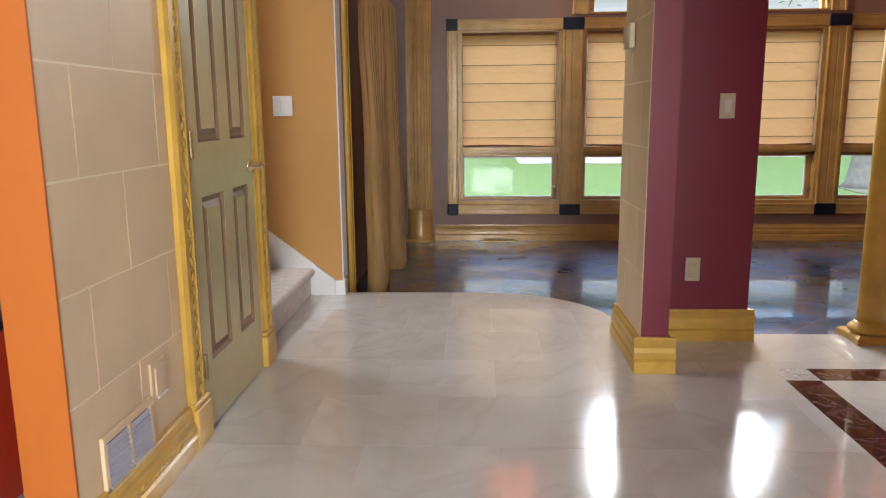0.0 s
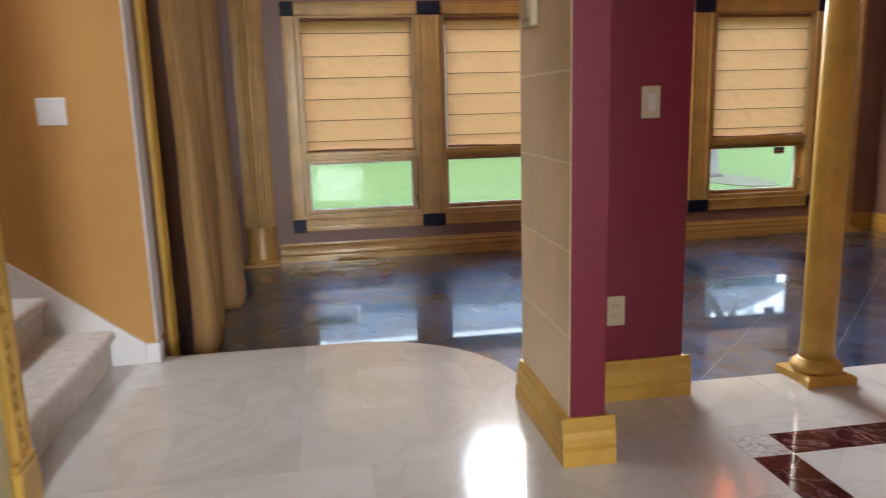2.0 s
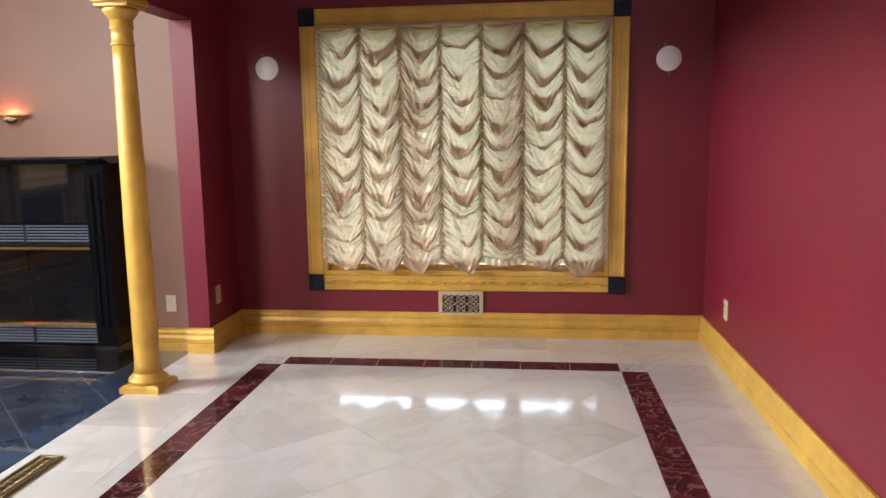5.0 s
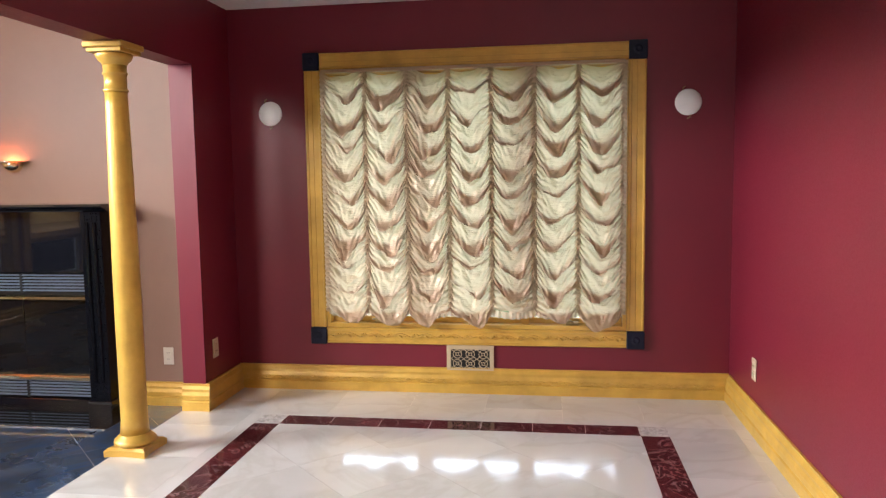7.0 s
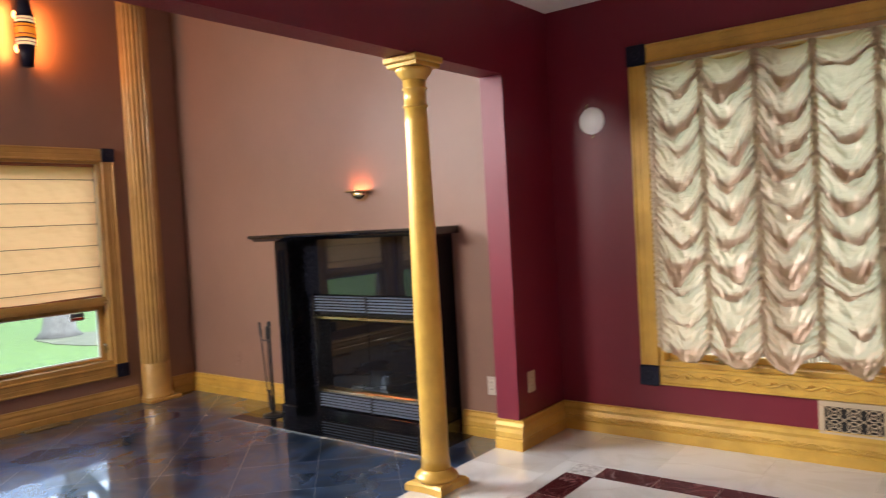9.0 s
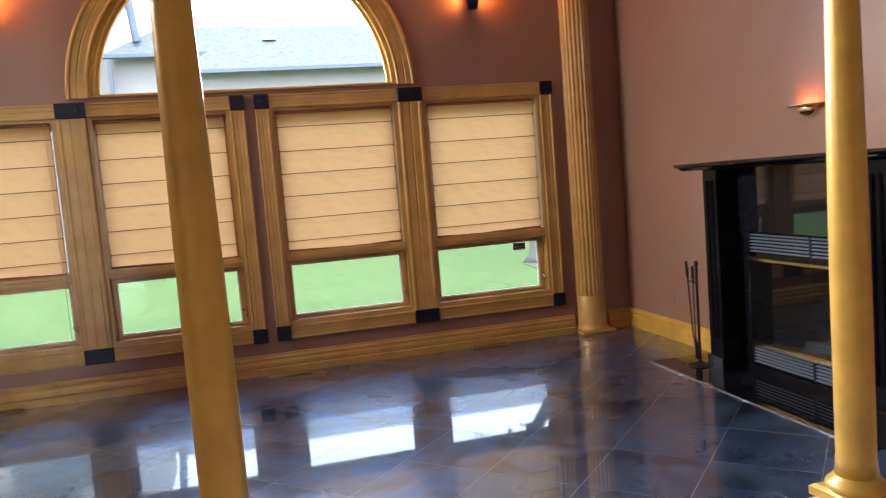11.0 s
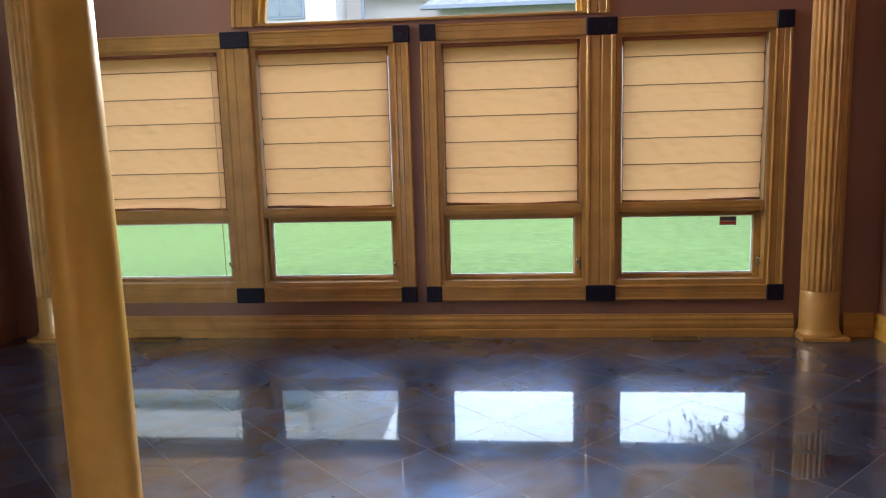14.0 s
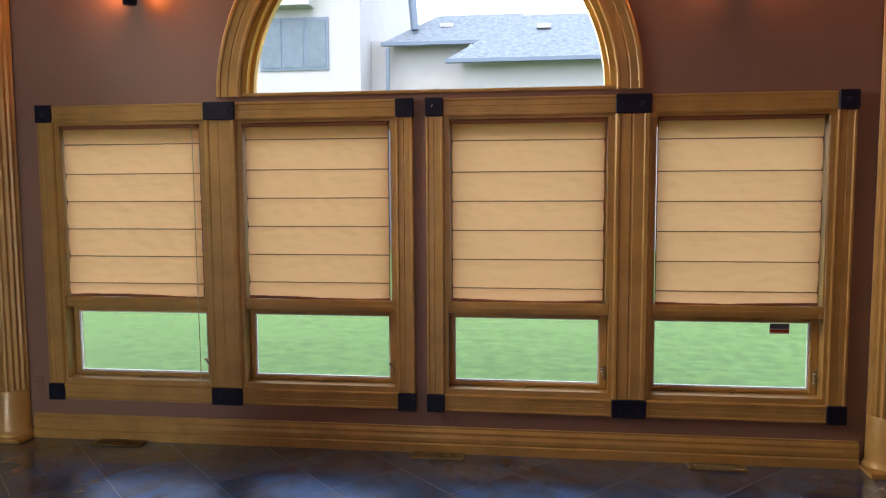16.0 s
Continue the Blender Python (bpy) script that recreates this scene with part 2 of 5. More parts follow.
M_SATIN = cloth("champagne_satin", (0.50, 0.325, 0.220), (0.66, 0.595, 0.405), 0.38, 0.31, 0.5, 26.0, (1, 0.7, 2.4), 0.1, 0.6, 0.25)
M_DRAPE = cloth("tan_drape", (0.69, 0.43, 0.16), (0.5, 0.3, 0.11), 0.12, 0.6, 0.12, 60.0, (6, 6, 0.6), 0.5, 0.4)
M_GLASS = clear_glass("window_glass")
M_WHITETILE = marble("cream_marble", (0.69, 0.675, 0.66), (0.61, 0.59, 0.565), (0.42, 0.35, 0.29), 0.2, 0.10, 1.6, 1.3, 0.085, 0.05, coat=0.3, spec=1.0)
M_GROUT = material("marble_slab", (0.55, 0.50, 0.45), 0.35, var=0.1)
# veins keep the marble's clouds; their blue, with the tint, carries sky haze
M_DARKTILE = marble("black_marble", (0.007, 0.014, 0.034), (0.003, 0.006, 0.015), (0.10, 0.16, 0.29), 0.45, 0.29, 1.1, 1.3, 0.10, 0.16, coat=1.0, sky_haze=(0.25, 0.48, 1.0))
M_DARKGROUT = material("grey_joint", (0.36, 0.39, 0.44), 0.5, var=0.1)
M_REDTILE = marble("red_marble", (0.105, 0.022, 0.024), (0.040, 0.010, 0.012), (0.38, 0.25, 0.24), 0.38, 0.07, 7.0, 6.5, 0.3, 0.03)
M_MOSAIC = marble("speckled_grey_marble", (0.62, 0.58, 0.55), (0.33, 0.31, 0.30), (0.75, 0.72, 0.7), 0.5, 0.1, 45.0, 30.0, 0.1, 0.06)
M_GRASS = material("lawn_grass", (0.092, 0.152, 0.034), 0.9, var=0.4, scale=7.0, bump=0.6, bump_scale=50, tint=(0.056, 0.108, 0.022))
M_EARTH = material("pale_dry_earth", (0.115, 0.118, 0.075), 0.95, var=0.3, scale=4, bump=0.5, bump_scale=30)
M_PAVE = material("grey_concrete", (0.34, 0.32, 0.31), 0.85, var=0.15, scale=2)
M_STUCCO = material("cream_stucco", (0.41, 0.38, 0.38), 0.9, var=0.06, scale=2, bump=0.2, bump_scale=80)
M_SHINGLE = material("grey_shingle", (0.15, 0.17, 0.205), 0.85, var=0.35, scale=7, bump=0.4, bump_scale=25)
M_FASCIA = material("blue_grey_fascia", (0.13, 0.16, 0.22), 0.5, var=0.05)
M_DARKPANE = material("dark_reflecting_pane", (0.10, 0.13, 0.16), 0.08, var=0.2)
M_LEAF = material("leaf_green", (0.05, 0.10, 0.025), 0.7, var=0.4, scale=3, random_var=0.2)
M_BARK = material("grey_bark", (0.15, 0.14, 0.13), 0.9, var=0.3, scale=12, bump=0.6, bump_scale=30)
M_LAMPBULB = glow("warm_bulb", (1.0, 0.42, 0.13), 5.0)
M_AMBER = glow("amber_glass", (0.85, 0.26, 0.02), 0.45)
M_CREAMGLASS = glow("cream_glass", (0.90, 0.62, 0.32), 0.45)


# ---- building helpers ----
def part(name, bm, mat, parent=None, label="", smooth=False, kind=""):
    me = bpy.data.meshes.new(name)
    if smooth:
        for f in bm.faces:
            f.smooth = True
    bm.normal_update()
    bm.to_mesh(me)
    bm.free()
    me.materials.append(mat)
    ob = new(name, me)
    if parent:
        ob.parent = parent
    return tagged(ob, label, kind=kind)


def thing(name, label, category, at=(0, 0, 0), group="", kind=""):
    ob = new(name)
    ob.location = at
    ob.empty_display_size = 0.05
    return tagged(ob, label, category, group, kind)


def box(bm, x0, y0, z0, x1, y1, z1, bevel=0.0, seg=1):
    vs = [bm.verts.new(p) for p in ((x0, y0, z0), (x1, y0, z0), (x1, y1, z0), (x0, y1, z0), (x0, y0, z1), (x1, y0, z1), (x1, y1, z1), (x0, y1, z1))]
    fs = [bm.faces.new([vs[i] for i in q]) for q in ((3, 2, 1, 0), (4, 5, 6, 7), (0, 1, 5, 4), (1, 2, 6, 5), (2, 3, 7, 6), (3, 0, 4, 7))]
    if bevel:
        es = list({e for f in fs for e in f.edges})
        bmesh.ops.bevel(bm, geom=es, offset=bevel, segments=seg, affect="EDGES", profile=0.5)
    return bm


def abox(*a, **k):
    return box(bmesh.new(), *a, **k)


def sweep(bm, prof, o, u, v, w, length):
    """A prism: the outline prof in the directions u and v from o, drawn out along w."""
    o, u, v, w = Vector(o), Vector(u), Vector(v), Vector(w)
    a = [bm.verts.new(o + u * p + v * q) for p, q in prof]
    b = [bm.verts.new(o + u * p + v * q + w * length) for p, q in prof]
    n = len(prof)
    if u.cross(v).dot(w) < 0:
        for i in range(n):
            bm.faces.new((a[i], b[i], b[(i + 1) % n], a[(i + 1) % n]))
        bm.faces.new(a)
        bm.faces.new(b[::-1])
    else:
        for i in range(n):
            bm.faces.new((a[(i + 1) % n], b[(i + 1) % n], b[i], a[i]))
        bm.faces.new(a[::-1])
        bm.faces.new(b)
    return bm


def fix(bm):
    bmesh.ops.recalc_face_normals(bm, faces=bm.faces[:])
    return bm


def lathe(bm, prof, c=(0, 0, 0), n=32, a0=0.0, a1=2 * math.pi):
    full = abs(a1 - a0 - 2 * math.pi) < 1e-6
    m = n if full else n + 1
    rings = []
    for r, z in prof:
        rings.append([bm.verts.new((c[0] + r * math.cos(a0 + (a1 - a0) * i / n), c[1] + r * math.sin(a0 + (a1 - a0) * i / n), c[2] + z)) for i in range(m)])
    for a, b in zip(rings, rings[1:]):
        for i in range(n):
            j = (i + 1) % m
            bm.faces.new((a[i], a[j], b[j], b[i]))
    if full:
        bm.faces.new(rings[0][::-1])
        bm.faces.new(rings[-1])
    return bm


def tube(bm, pts, r, n=8):
    """A round bar along pts."""
    pts = [Vector(p) for p in pts]
    rings = []
    for i, p in enumerate(pts):
        d = (pts[min(i + 1, len(pts) - 1)] - pts[max(i - 1, 0)]).normalized()
        side = d.orthogonal().normalized() if i == 0 else (side - d * side.dot(d)).normalized()
        up = d.cross(side)
        rr = r[i] if isinstance(r, (list, tuple)) else r
        rings.append([bm.verts.new(p + (side * math.cos(2 * math.pi * k / n) + up * math.sin(2 * math.pi * k / n)) * rr) for k in range(n)])
    for a, b in zip(rings, rings[1:]):
        for k in range(n):
            bm.faces.new((a[k], a[(k + 1) % n], b[(k + 1) % n], b[k]))
    bm.faces.new(rings[0][::-1])
    bm.faces.new(rings[-1])
    return bm


def ring(bm, c, ra, rb, u, v, n=20, k=6):
    """A torus round c in the plane of u and v."""
    c, u, v = Vector(c), Vector(u), Vector(v)
    w = u.cross(v)
    g = []
    for i in range(n):
        a = 2 * math.pi * i / n
        d = u * math.cos(a) + v * math.sin(a)
        g.append([bm.verts.new(c + d * (ra + rb * math.cos(2 * math.pi * j / k)) + w * rb * math.sin(2 * math.pi * j / k)) for j in range(k)])
    for i in range(n):
        for j in range(k):
            bm.faces.new((g[i][j], g[(i + 1) % n][j], g[(i + 1) % n][(j + 1) % k], g[i][(j + 1) % k]))
    return bm


def clip(poly, region):
    """The convex polygon poly cut by the convex region, both counter-clockwise."""
    out = poly
    for (ax, ay), (bx, by) in zip(region, region[1:] + region[:1]):
        src, out = out, []
        for (px, py), (qx, qy) in zip(src, src[1:] + src[:1]):
            sp = (bx - ax) * (py - ay) - (by - ay) * (px - ax)
            sq = (bx - ax) * (qy - ay) - (by - ay) * (qx - ax)
            if sp >= 0:
                out.append((px, py))
            if (sp > 0 > sq) or (sp < 0 < sq):
                t = sp / (sp - sq)
                out.append((px + (qx - px) * t, py + (qy - py) * t))
        if len(out) < 3:
            return []
    return out


def area(poly):
    return 0.5 * sum(p[0] * q[1] - q[0] * p[1] for p, q in zip(poly, poly[1:] + poly[:1]))


def wall(name, boxes, mat, label):
    bm = bmesh.new()
    for b in boxes:
        box(bm, *b)
    return tagged(part(name, bm, mat), label, "wall", kind="structure")


# ---- large structure ----
WN, WE, WH, LOW, TOP, CEIL = 7.82, 6.03, 6.036, -0.14, 4.4, 2.41
BEAM0, BEAM1, BEAMZ = 4.07, 4.21, 2.005
OPEN = [(0.660, 1.656), (1.856, 2.842), (3.127, 4.112), (4.312, 5.307)]
WZ0, WZ1 = 0.222, 1.884
AX, AZ, AR = 3.004, 2.02, 1.109

# north wall with four window openings and the half-round one above
bm = bmesh.new()
box(bm, -0.25, WN, LOW - 0.3, 6.25, WN + 0.2, WZ0)
xs = [-0.25] + [v for o in OPEN for v in o] + [6.25]
for x0, x1 in zip(xs[0::2], xs[1::2]):
    box(bm, x0, WN, WZ0, x1, WN + 0.2, WZ1)
box(bm, -0.25, WN, WZ1, 6.25, WN + 0.2, AZ)
box(bm, -0.25, WN, AZ, AX - AR, WN + 0.2, TOP)
box(bm, AX + AR, WN, AZ, 6.25, WN + 0.2, TOP)
N = 48
for i in range(N):
    a, b = math.pi * (1 - i / N), math.pi * (1 - (i + 1) / N)
    p, q = (AX + AR * math.cos(a), AZ + AR * math.sin(a)), (AX + AR * math.cos(b), AZ + AR * math.sin(b))
    sweep(bm, [p, q, (q[0], TOP), (p[0], TOP)], (0, WN, 0), (1, 0, 0), (0, 0, 1), (0, 1, 0), 0.2)
tagged(part("wall_north", fix(bm), M_MAUVE), "mauve-brown painted wall with four windows and an arched window", "wall", kind="structure")

# east walls
W2Y0, W2Y1, W2Z0, W2Z1 = 1.61, 3.472, 0.408, 2.015
wall("wall_east_dining", [(WE, 0.81, -0.3, WE + 0.2, W2Y0, CEIL), (WE, W2Y1, -0.3, WE + 0.2, 4.14, CEIL), (WE, W2Y0, -0.3, WE + 0.2, W2Y1, W2Z0), (WE, W2Y0, W2Z1, WE + 0.2, W2Y1, CEIL)], M_BURG, "burgundy painted dining room wall with a wide window")
wall("wall_east_hearth", [(WH, 4.14, LOW - 0.3, WH + 0.2, WN, TOP)], M_MAUVE, "tall mauve-brown painted fireplace wall")
wall("wall_south_dining", [(1.68, 0.81, -0.3, WE, 1.01, CEIL)], M_BURG, "burgundy painted satin dining room wall")
wall("wall_stub_east", [(5.53, BEAM0, -0.3, WH - 0.001, BEAM1, BEAMZ)], M_BURG, "short burgundy wall return beside the fireplace room")
wall("wall_beam", [(2.18, BEAM0, BEAMZ, WH - 0.001, BEAM1, CEIL)], M_BURG, "burgundy painted beam over the two columns")
wall("wall_beam_upper", [(-0.25, BEAM0, CEIL + 0.002, WH - 0.001, BEAM1, TOP)], M_MAUVE, "mauve-brown upper wall above the beam")
wall("wall_stub_west", [(1.563, 3.645, -0.3, 1.68, BEAM1, CEIL), (1.68, 4.11, -0.3, 2.18, BEAM1, CEIL)], M_BURG, "dark burgundy corner pier between hall and dining room")
wall("wall_entry_east", [(1.68, -3.0, -0.3, 1.8, 0.81, CEIL)], M_OCHRE, "ochre painted entry wall")
# the opening is made up, out of view, behind the entry lamp
wall("wall_entry_south", [(-2.4, -3.15, -0.3, 0.0, -3.0, CEIL), (1.5, -3.15, -0.3, 1.8, -3.0, CEIL), (0.0, -3.15, 2.3, 1.5, -3.0, CEIL)], M_OCHRE, "ochre painted unseen entry wall with an added opening")

# hall side
DY0, DY1, DZ = 2.962, 3.655, 2.03
wall("wall_hall_west", [(-0.24, 2.158, -0.3, -0.113, DY0, CEIL), (-0.24, DY1, -0.3, -0.113, 3.79, CEIL), (-0.24, DY0, DZ, -0.113, DY1, CEIL)], M_JOINT, "tan block-faced hall wall around the closet door")
wall("wall_hall_end", [(-0.242, 2.150, -0.3, -0.109, 2.158, CEIL)], M_ORANGE, "bright orange painted end of the hall wall")
wall("wall_hall_south", [(-0.24, -3.0, -0.3, -0.11, 1.0, CEIL)], M_OCHRE, "ochre painted hall wall")
wall("wall_red_room", [(-2.4, -3.0, -0.3, -2.26, 3.0, CEIL), (-2.26, 2.75, -0.3, -0.242, 2.88, CEIL)], M_RED, "deep red painted wall of the next room")
wall("wall_closet", [(-1.0, 3.66, -0.3, -0.242, 3.79, TOP), (-0.9, 2.89, -0.3, -0.8, 3.66, CEIL)], M_OCHRE, "ochre painted wall beside the stairs")
wall("wall_stairs_north", [(-3.2, 5.0, -0.3, 0.012, 5.14, TOP)], M_OCHRE, "ochre painted wall along the staircase")
wall("wall_stairs_west", [(-3.3, 2.9, -0.3, -3.2, 5.16, TOP)], M_OCHRE, "ochre painted wall behind the staircase")
wall("wall_stairs_south", [(-3.2, 3.66, -0.3, -1.0, 3.79, TOP)], M_OCHRE, "ochre painted wall along the staircase")
# the high gap is made up, to hold the unseen west lamp
wall("wall_west_great", [(-0.25, 5.14, LOW - 0.3, -0.012, 5.5, TOP), (-0.25, 7.3, LOW - 0.3, -0.05, WN, TOP), (-0.25, 5.5, 3.55, -0.05, 7.3, TOP), (-0.25, 5.5, LOW - 0.3, -0.05, 7.3, 2.55)], M_MAUVE, "mauve-brown painted wall behind the drapes")
wall("wall_over_hall", [(-0.24, BEAM1, 3.0, -0.12, 5.0, TOP)], M_MAUVE, "mauve-brown painted upper wall over the stair opening")

for nm, b in (("ceiling_dining", (-2.4, -3.15, CEIL, 6.25, BEAM0, CEIL + 0.12)), ("ceiling_great", (-3.3, BEAM0 + 0.001, TOP, 6.25, 7.97, TOP + 0.12))):
    tagged(part(nm, abox(*b), M_WHITE), "plain white painted ceiling", "ceiling", kind="structure")
tagged(part("ceiling_stairs", abox(-3.3, 2.9, TOP, -0.0, BEAM0, TOP + 0.12), M_WHITE), "plain white painted ceiling", "ceiling", kind="structure")

# floors: white marble above, black marble one step below
CX, CY, CR = 0.90, 4.35, 0.715
HALL = [(-2.3, -3.0), (CX + CR, -3.0), (CX + CR, 4.21)] + [(CX + CR * math.cos(a), CY + CR * math.sin(a)) for a in [math.pi / 2 * k / 16 for k in range(17)]] + [(-0.1, CY + CR), (-2.3, CY + CR)]
HALL = [p for i, p in enumerate(HALL) if i == 0 or p != HALL[i - 1]]
DINE = [(CX + CR, 1.01), (WE, 1.01), (WE, 4.21), (CX + CR, 4.21)]
bm = bmesh.new()
for poly in (HALL, DINE):
    sweep(bm, poly, (0, 0, LOW - 0.1), (1, 0, 0), (0, 1, 0), (0, 0, 1), -LOW + 0.1 - 0.0008)
floor_up = tagged(part("floor_upper", fix(bm), M_GROUT), "polished cream marble floor with red marble border, one step up", "floor", kind="structure")
floor_low = tagged(part("floor_lower", abox(-0.25, 4.0, LOW - 0.25, 6.25, 7.97, LOW - 0.0006), M_DARKGROUT), "polished black marble floor with diagonal pale joints", "floor", kind="structure")


# ---- mouldings ----
BASE = [(0, 0), (0.030, 0), (0.030, 0.052), (0.022, 0.060), (0.026, 0.068), (0.026, 0.092), (0.020, 0.112), (0.022, 0.128), (0.012, 0.146), (0.012, 0.158), (0, 0.158)]


def vine(p, d, out, up, amp, pitch=0.15):
    """Low relief of a wavy stem with curled leaves from p along d."""
    bm = bmesh.new()
    w = d.normalized()
    n = max(2, int(d.length / pitch))
    step = d.length / n
    tube(bm, [p + w * (step * k / 10) + up * amp * math.sin(2 * math.pi * k / 10) for k in range(n * 10 + 1)], 0.0058, 6)
    turn = Matrix((w, out, up)).transposed().to_4x4()
    for k in range(2 * n):
        sg = 1 if k % 2 == 0 else -1
        for along, lift, tilt, size in ((0.10, 0.55, 0.7, 0.017), (0.26, 0.2, -0.5, 0.020), (0.40, -0.55, 0.35, 0.013)):
            c = p + w * (step * (k * 0.5 + along)) - up * (sg * lift * amp)
            m = Matrix.Translation(c) @ turn @ Matrix.Rotation(sg * tilt, 4, "Y") @ Matrix.Diagonal((size, 0.0085, size * 0.36, 1))
            bmesh.ops.create_icosphere(bm, subdivisions=1, radius=1, matrix=m)
    return bm


def baseboard(name, p0, p1, out, z, mat=M_GOLD, beads=False, label="gold painted moulded baseboard"):
    p0, p1 = Vector((*p0, z)), Vector((*p1, z))
    d = p1 - p0
    bm = sweep(bmesh.new(), BASE, p0, Vector((*out, 0)), (0, 0, 1), d.normalized(), d.length)
    ob = tagged(part(name, fix(bm), mat), label, "baseboard", kind="structure")
    if beads:
        bm = vine(p0 + Vector((*out, 0)) * 0.024 + Vector((0, 0, 0.079)), d, Vector((*out, 0)), Vector((0, 0, 1)), 0.011)
        part("ornament", bm, mat, ob, smooth=True, kind="stuff")
    return ob


baseboard("baseboard_north", (0.43, WN), (5.49, WN), (0, -1), LOW, M_GOLDWIN)
baseboard("baseboard_north_end", (5.81, WN), (WH - 0.03, WN), (0, -1), LOW, M_GOLDWIN)
baseboard("baseboard_hearth_a", (WH, 6.29), (WH, WN), (-1, 0), LOW)
baseboard("baseboard_hearth_b", (WH, BEAM1), (WH, 4.81), (-1, 0), LOW)
baseboard("baseboard_dining_east", (WE, 1.01), (WE, BEAM0), (-1, 0), 0, beads=True)
baseboard("baseboard_dining_south", (1.70, 1.01), (WE - 0.03, 1.01), (0, 1), 0)
baseboard("baseboard_return_south", (5.53, BEAM0), (WE - 0.03, BEAM0), (0, -1), 0)
baseboard("baseboard_return_end", (5.53, BEAM0 - 0.03), (5.53, BEAM1), (-1, 0), 0)
baseboard("baseboard_pier_south", (1.533, 3.645), (1.71, 3.645), (0, -1), 0)
baseboard("baseboard_pier_west", (1.563, 3.645), (1.563, BEAM1), (-1, 0), 0)
baseboard("baseboard_pier_east", (1.68, 3.645), (1.68, 4.11), (1, 0), 0)
baseboard("baseboard_pier_back", (1.71, 4.11), (2.21, 4.11), (0, -1), 0)
baseboard("baseboard_pier_end", (2.18, 4.11), (2.18, BEAM1), (1, 0), 0)
baseboard("baseboard_hall", (-0.110, 2.158), (-0.110, 2.830), (1, 0), 0, beads=True, label="gilt ornate moulded baseboard")


# ---- windows of the north wall ----
CASE = [(0, 0), (0, 0.017), (0.005, 0.024), (0.013, 0.024), (0.017, 0.019), (0.046, 0.0195), (0.048, 0.017), (0.053, 0.017), (0.055, 0.0195), (0.084, 0.019), (0.088, 0.0245), (0.099, 0.0245), (0.105, 0.017), (0.105, 0)]
CASE2 = [(p * 0.2 / 0.105, q) for p, q in CASE]


def great_window(i, x0, x1):
    w = thing(f"window_{i}", "gold-framed casement window with a lower awning pane, black corner blocks", "window", (x0, WN, WZ0), "windows of the north wall", "structure")
    off = Matrix.Translation((-x0, -WN, -WZ0))

    def add(name, bm, mat, parent=w, label="", smooth=False):
        bm.transform(off)
        return part(name, bm, mat, parent, label, smooth)

    y = WN - 0.001
    bm = bmesh.new()
    sweep(bm, CASE, (x0, y, WZ1 + 0.103), (0, 0, -1), (0, -1, 0), (1, 0, 0), x1 - x0)
    add("head_casing", fix(bm), M_GOLDWIN)
    bm = sweep(bmesh.new(), CASE, (x0, y, WZ0 - 0.103), (0, 0, 1), (0, -1, 0), (1, 0, 0), x1 - x0)
    add("bottom_casing", fix(bm), M_GOLDWIN)
    # jamb lining
    bm = bmesh.new()
    box(bm, x0 + 0.001, WN - 0.006, WZ0, x0 + 0.02, WN + 0.16, WZ1)
    box(bm, x1 - 0.02, WN - 0.006, WZ0, x1 - 0.001, WN + 0.16, WZ1)
    box(bm, x0 + 0.02, WN - 0.006, WZ1 - 0.02, x1 - 0.02, WN + 0.16, WZ1 - 0.001)
    box(bm, x0 + 0.02, WN - 0.010, WZ0 + 0.001, x1 - 0.02, WN + 0.16, WZ0 + 0.036)
    box(bm, x0 + 0.0205, WN - 0.004, 0.786, x0 + 0.033, WN + 0.099, WZ1 - 0.0205)
    box(bm, x1 - 0.037, WN - 0.004, 0.786, x1 - 0.0205, WN + 0.099, WZ1 - 0.0205)
    add("window_frame", bm, M_GOLDWIN)
    # mid rail
    bm = bmesh.new()
    box(bm, x0 + 0.02, WN + 0.005, 0.715, x1 - 0.02, WN + 0.13, 0.785, bevel=0.006)
    box(bm, x0 + 0.02, WN + 0.0, 0.735, x1 - 0.02, WN + 0.01, 0.755, bevel=0.003)
    add("rail", bm, M_GOLDWIN)
    # lower sash
    gx0, gx1, gz0, gz1 = x0 + 0.05, x1 - 0.065, 0.282, 0.682
    bm = bmesh.new()
    box(bm, x0 + 0.021, WN + 0.075, WZ0 + 0.037, gx0, WN + 0.125, 0.714, bevel=0.004)
    box(bm, gx1, WN + 0.075, WZ0 + 0.037, x1 - 0.021, WN + 0.125, 0.714, bevel=0.004)
    box(bm, gx0, WN + 0.075, WZ0 + 0.037, gx1, WN + 0.125, gz0, bevel=0.004)
    box(bm, gx0, WN + 0.075, gz1, gx1, WN + 0.125, 0.714, bevel=0.004)
    sash = add("sash", bm, M_GOLDWIN)
    bm = bmesh.new()
    for a in ((gx0, WN + 0.087, gz0, gx1, WN + 0.107, gz0 + 0.010), (gx0, WN + 0.087, gz1 - 0.008, gx1, WN + 0.107, gz1), (gx0, WN + 0.087, gz0 + 0.010, gx0 + 0.007, WN + 0.107, gz1 - 0.008), (gx1 - 0.009, WN + 0.087, gz0 + 0.010, gx1, WN + 0.107, gz1 - 0.008)):
        box(bm, *a)
    add("glazing_strip", bm, M_WHITEPLATE, sash, "pale vinyl glazing strip")
    g = add("pane", abox(gx0 + 0.002, WN + 0.095, gz0 + 0.002, gx1 - 0.002, WN + 0.099, gz1 - 0.002), M_GLASS, w, "clear glass pane")
    g.visible_shadow = False
    # upper sash behind the blind
    bm = bmesh.new()
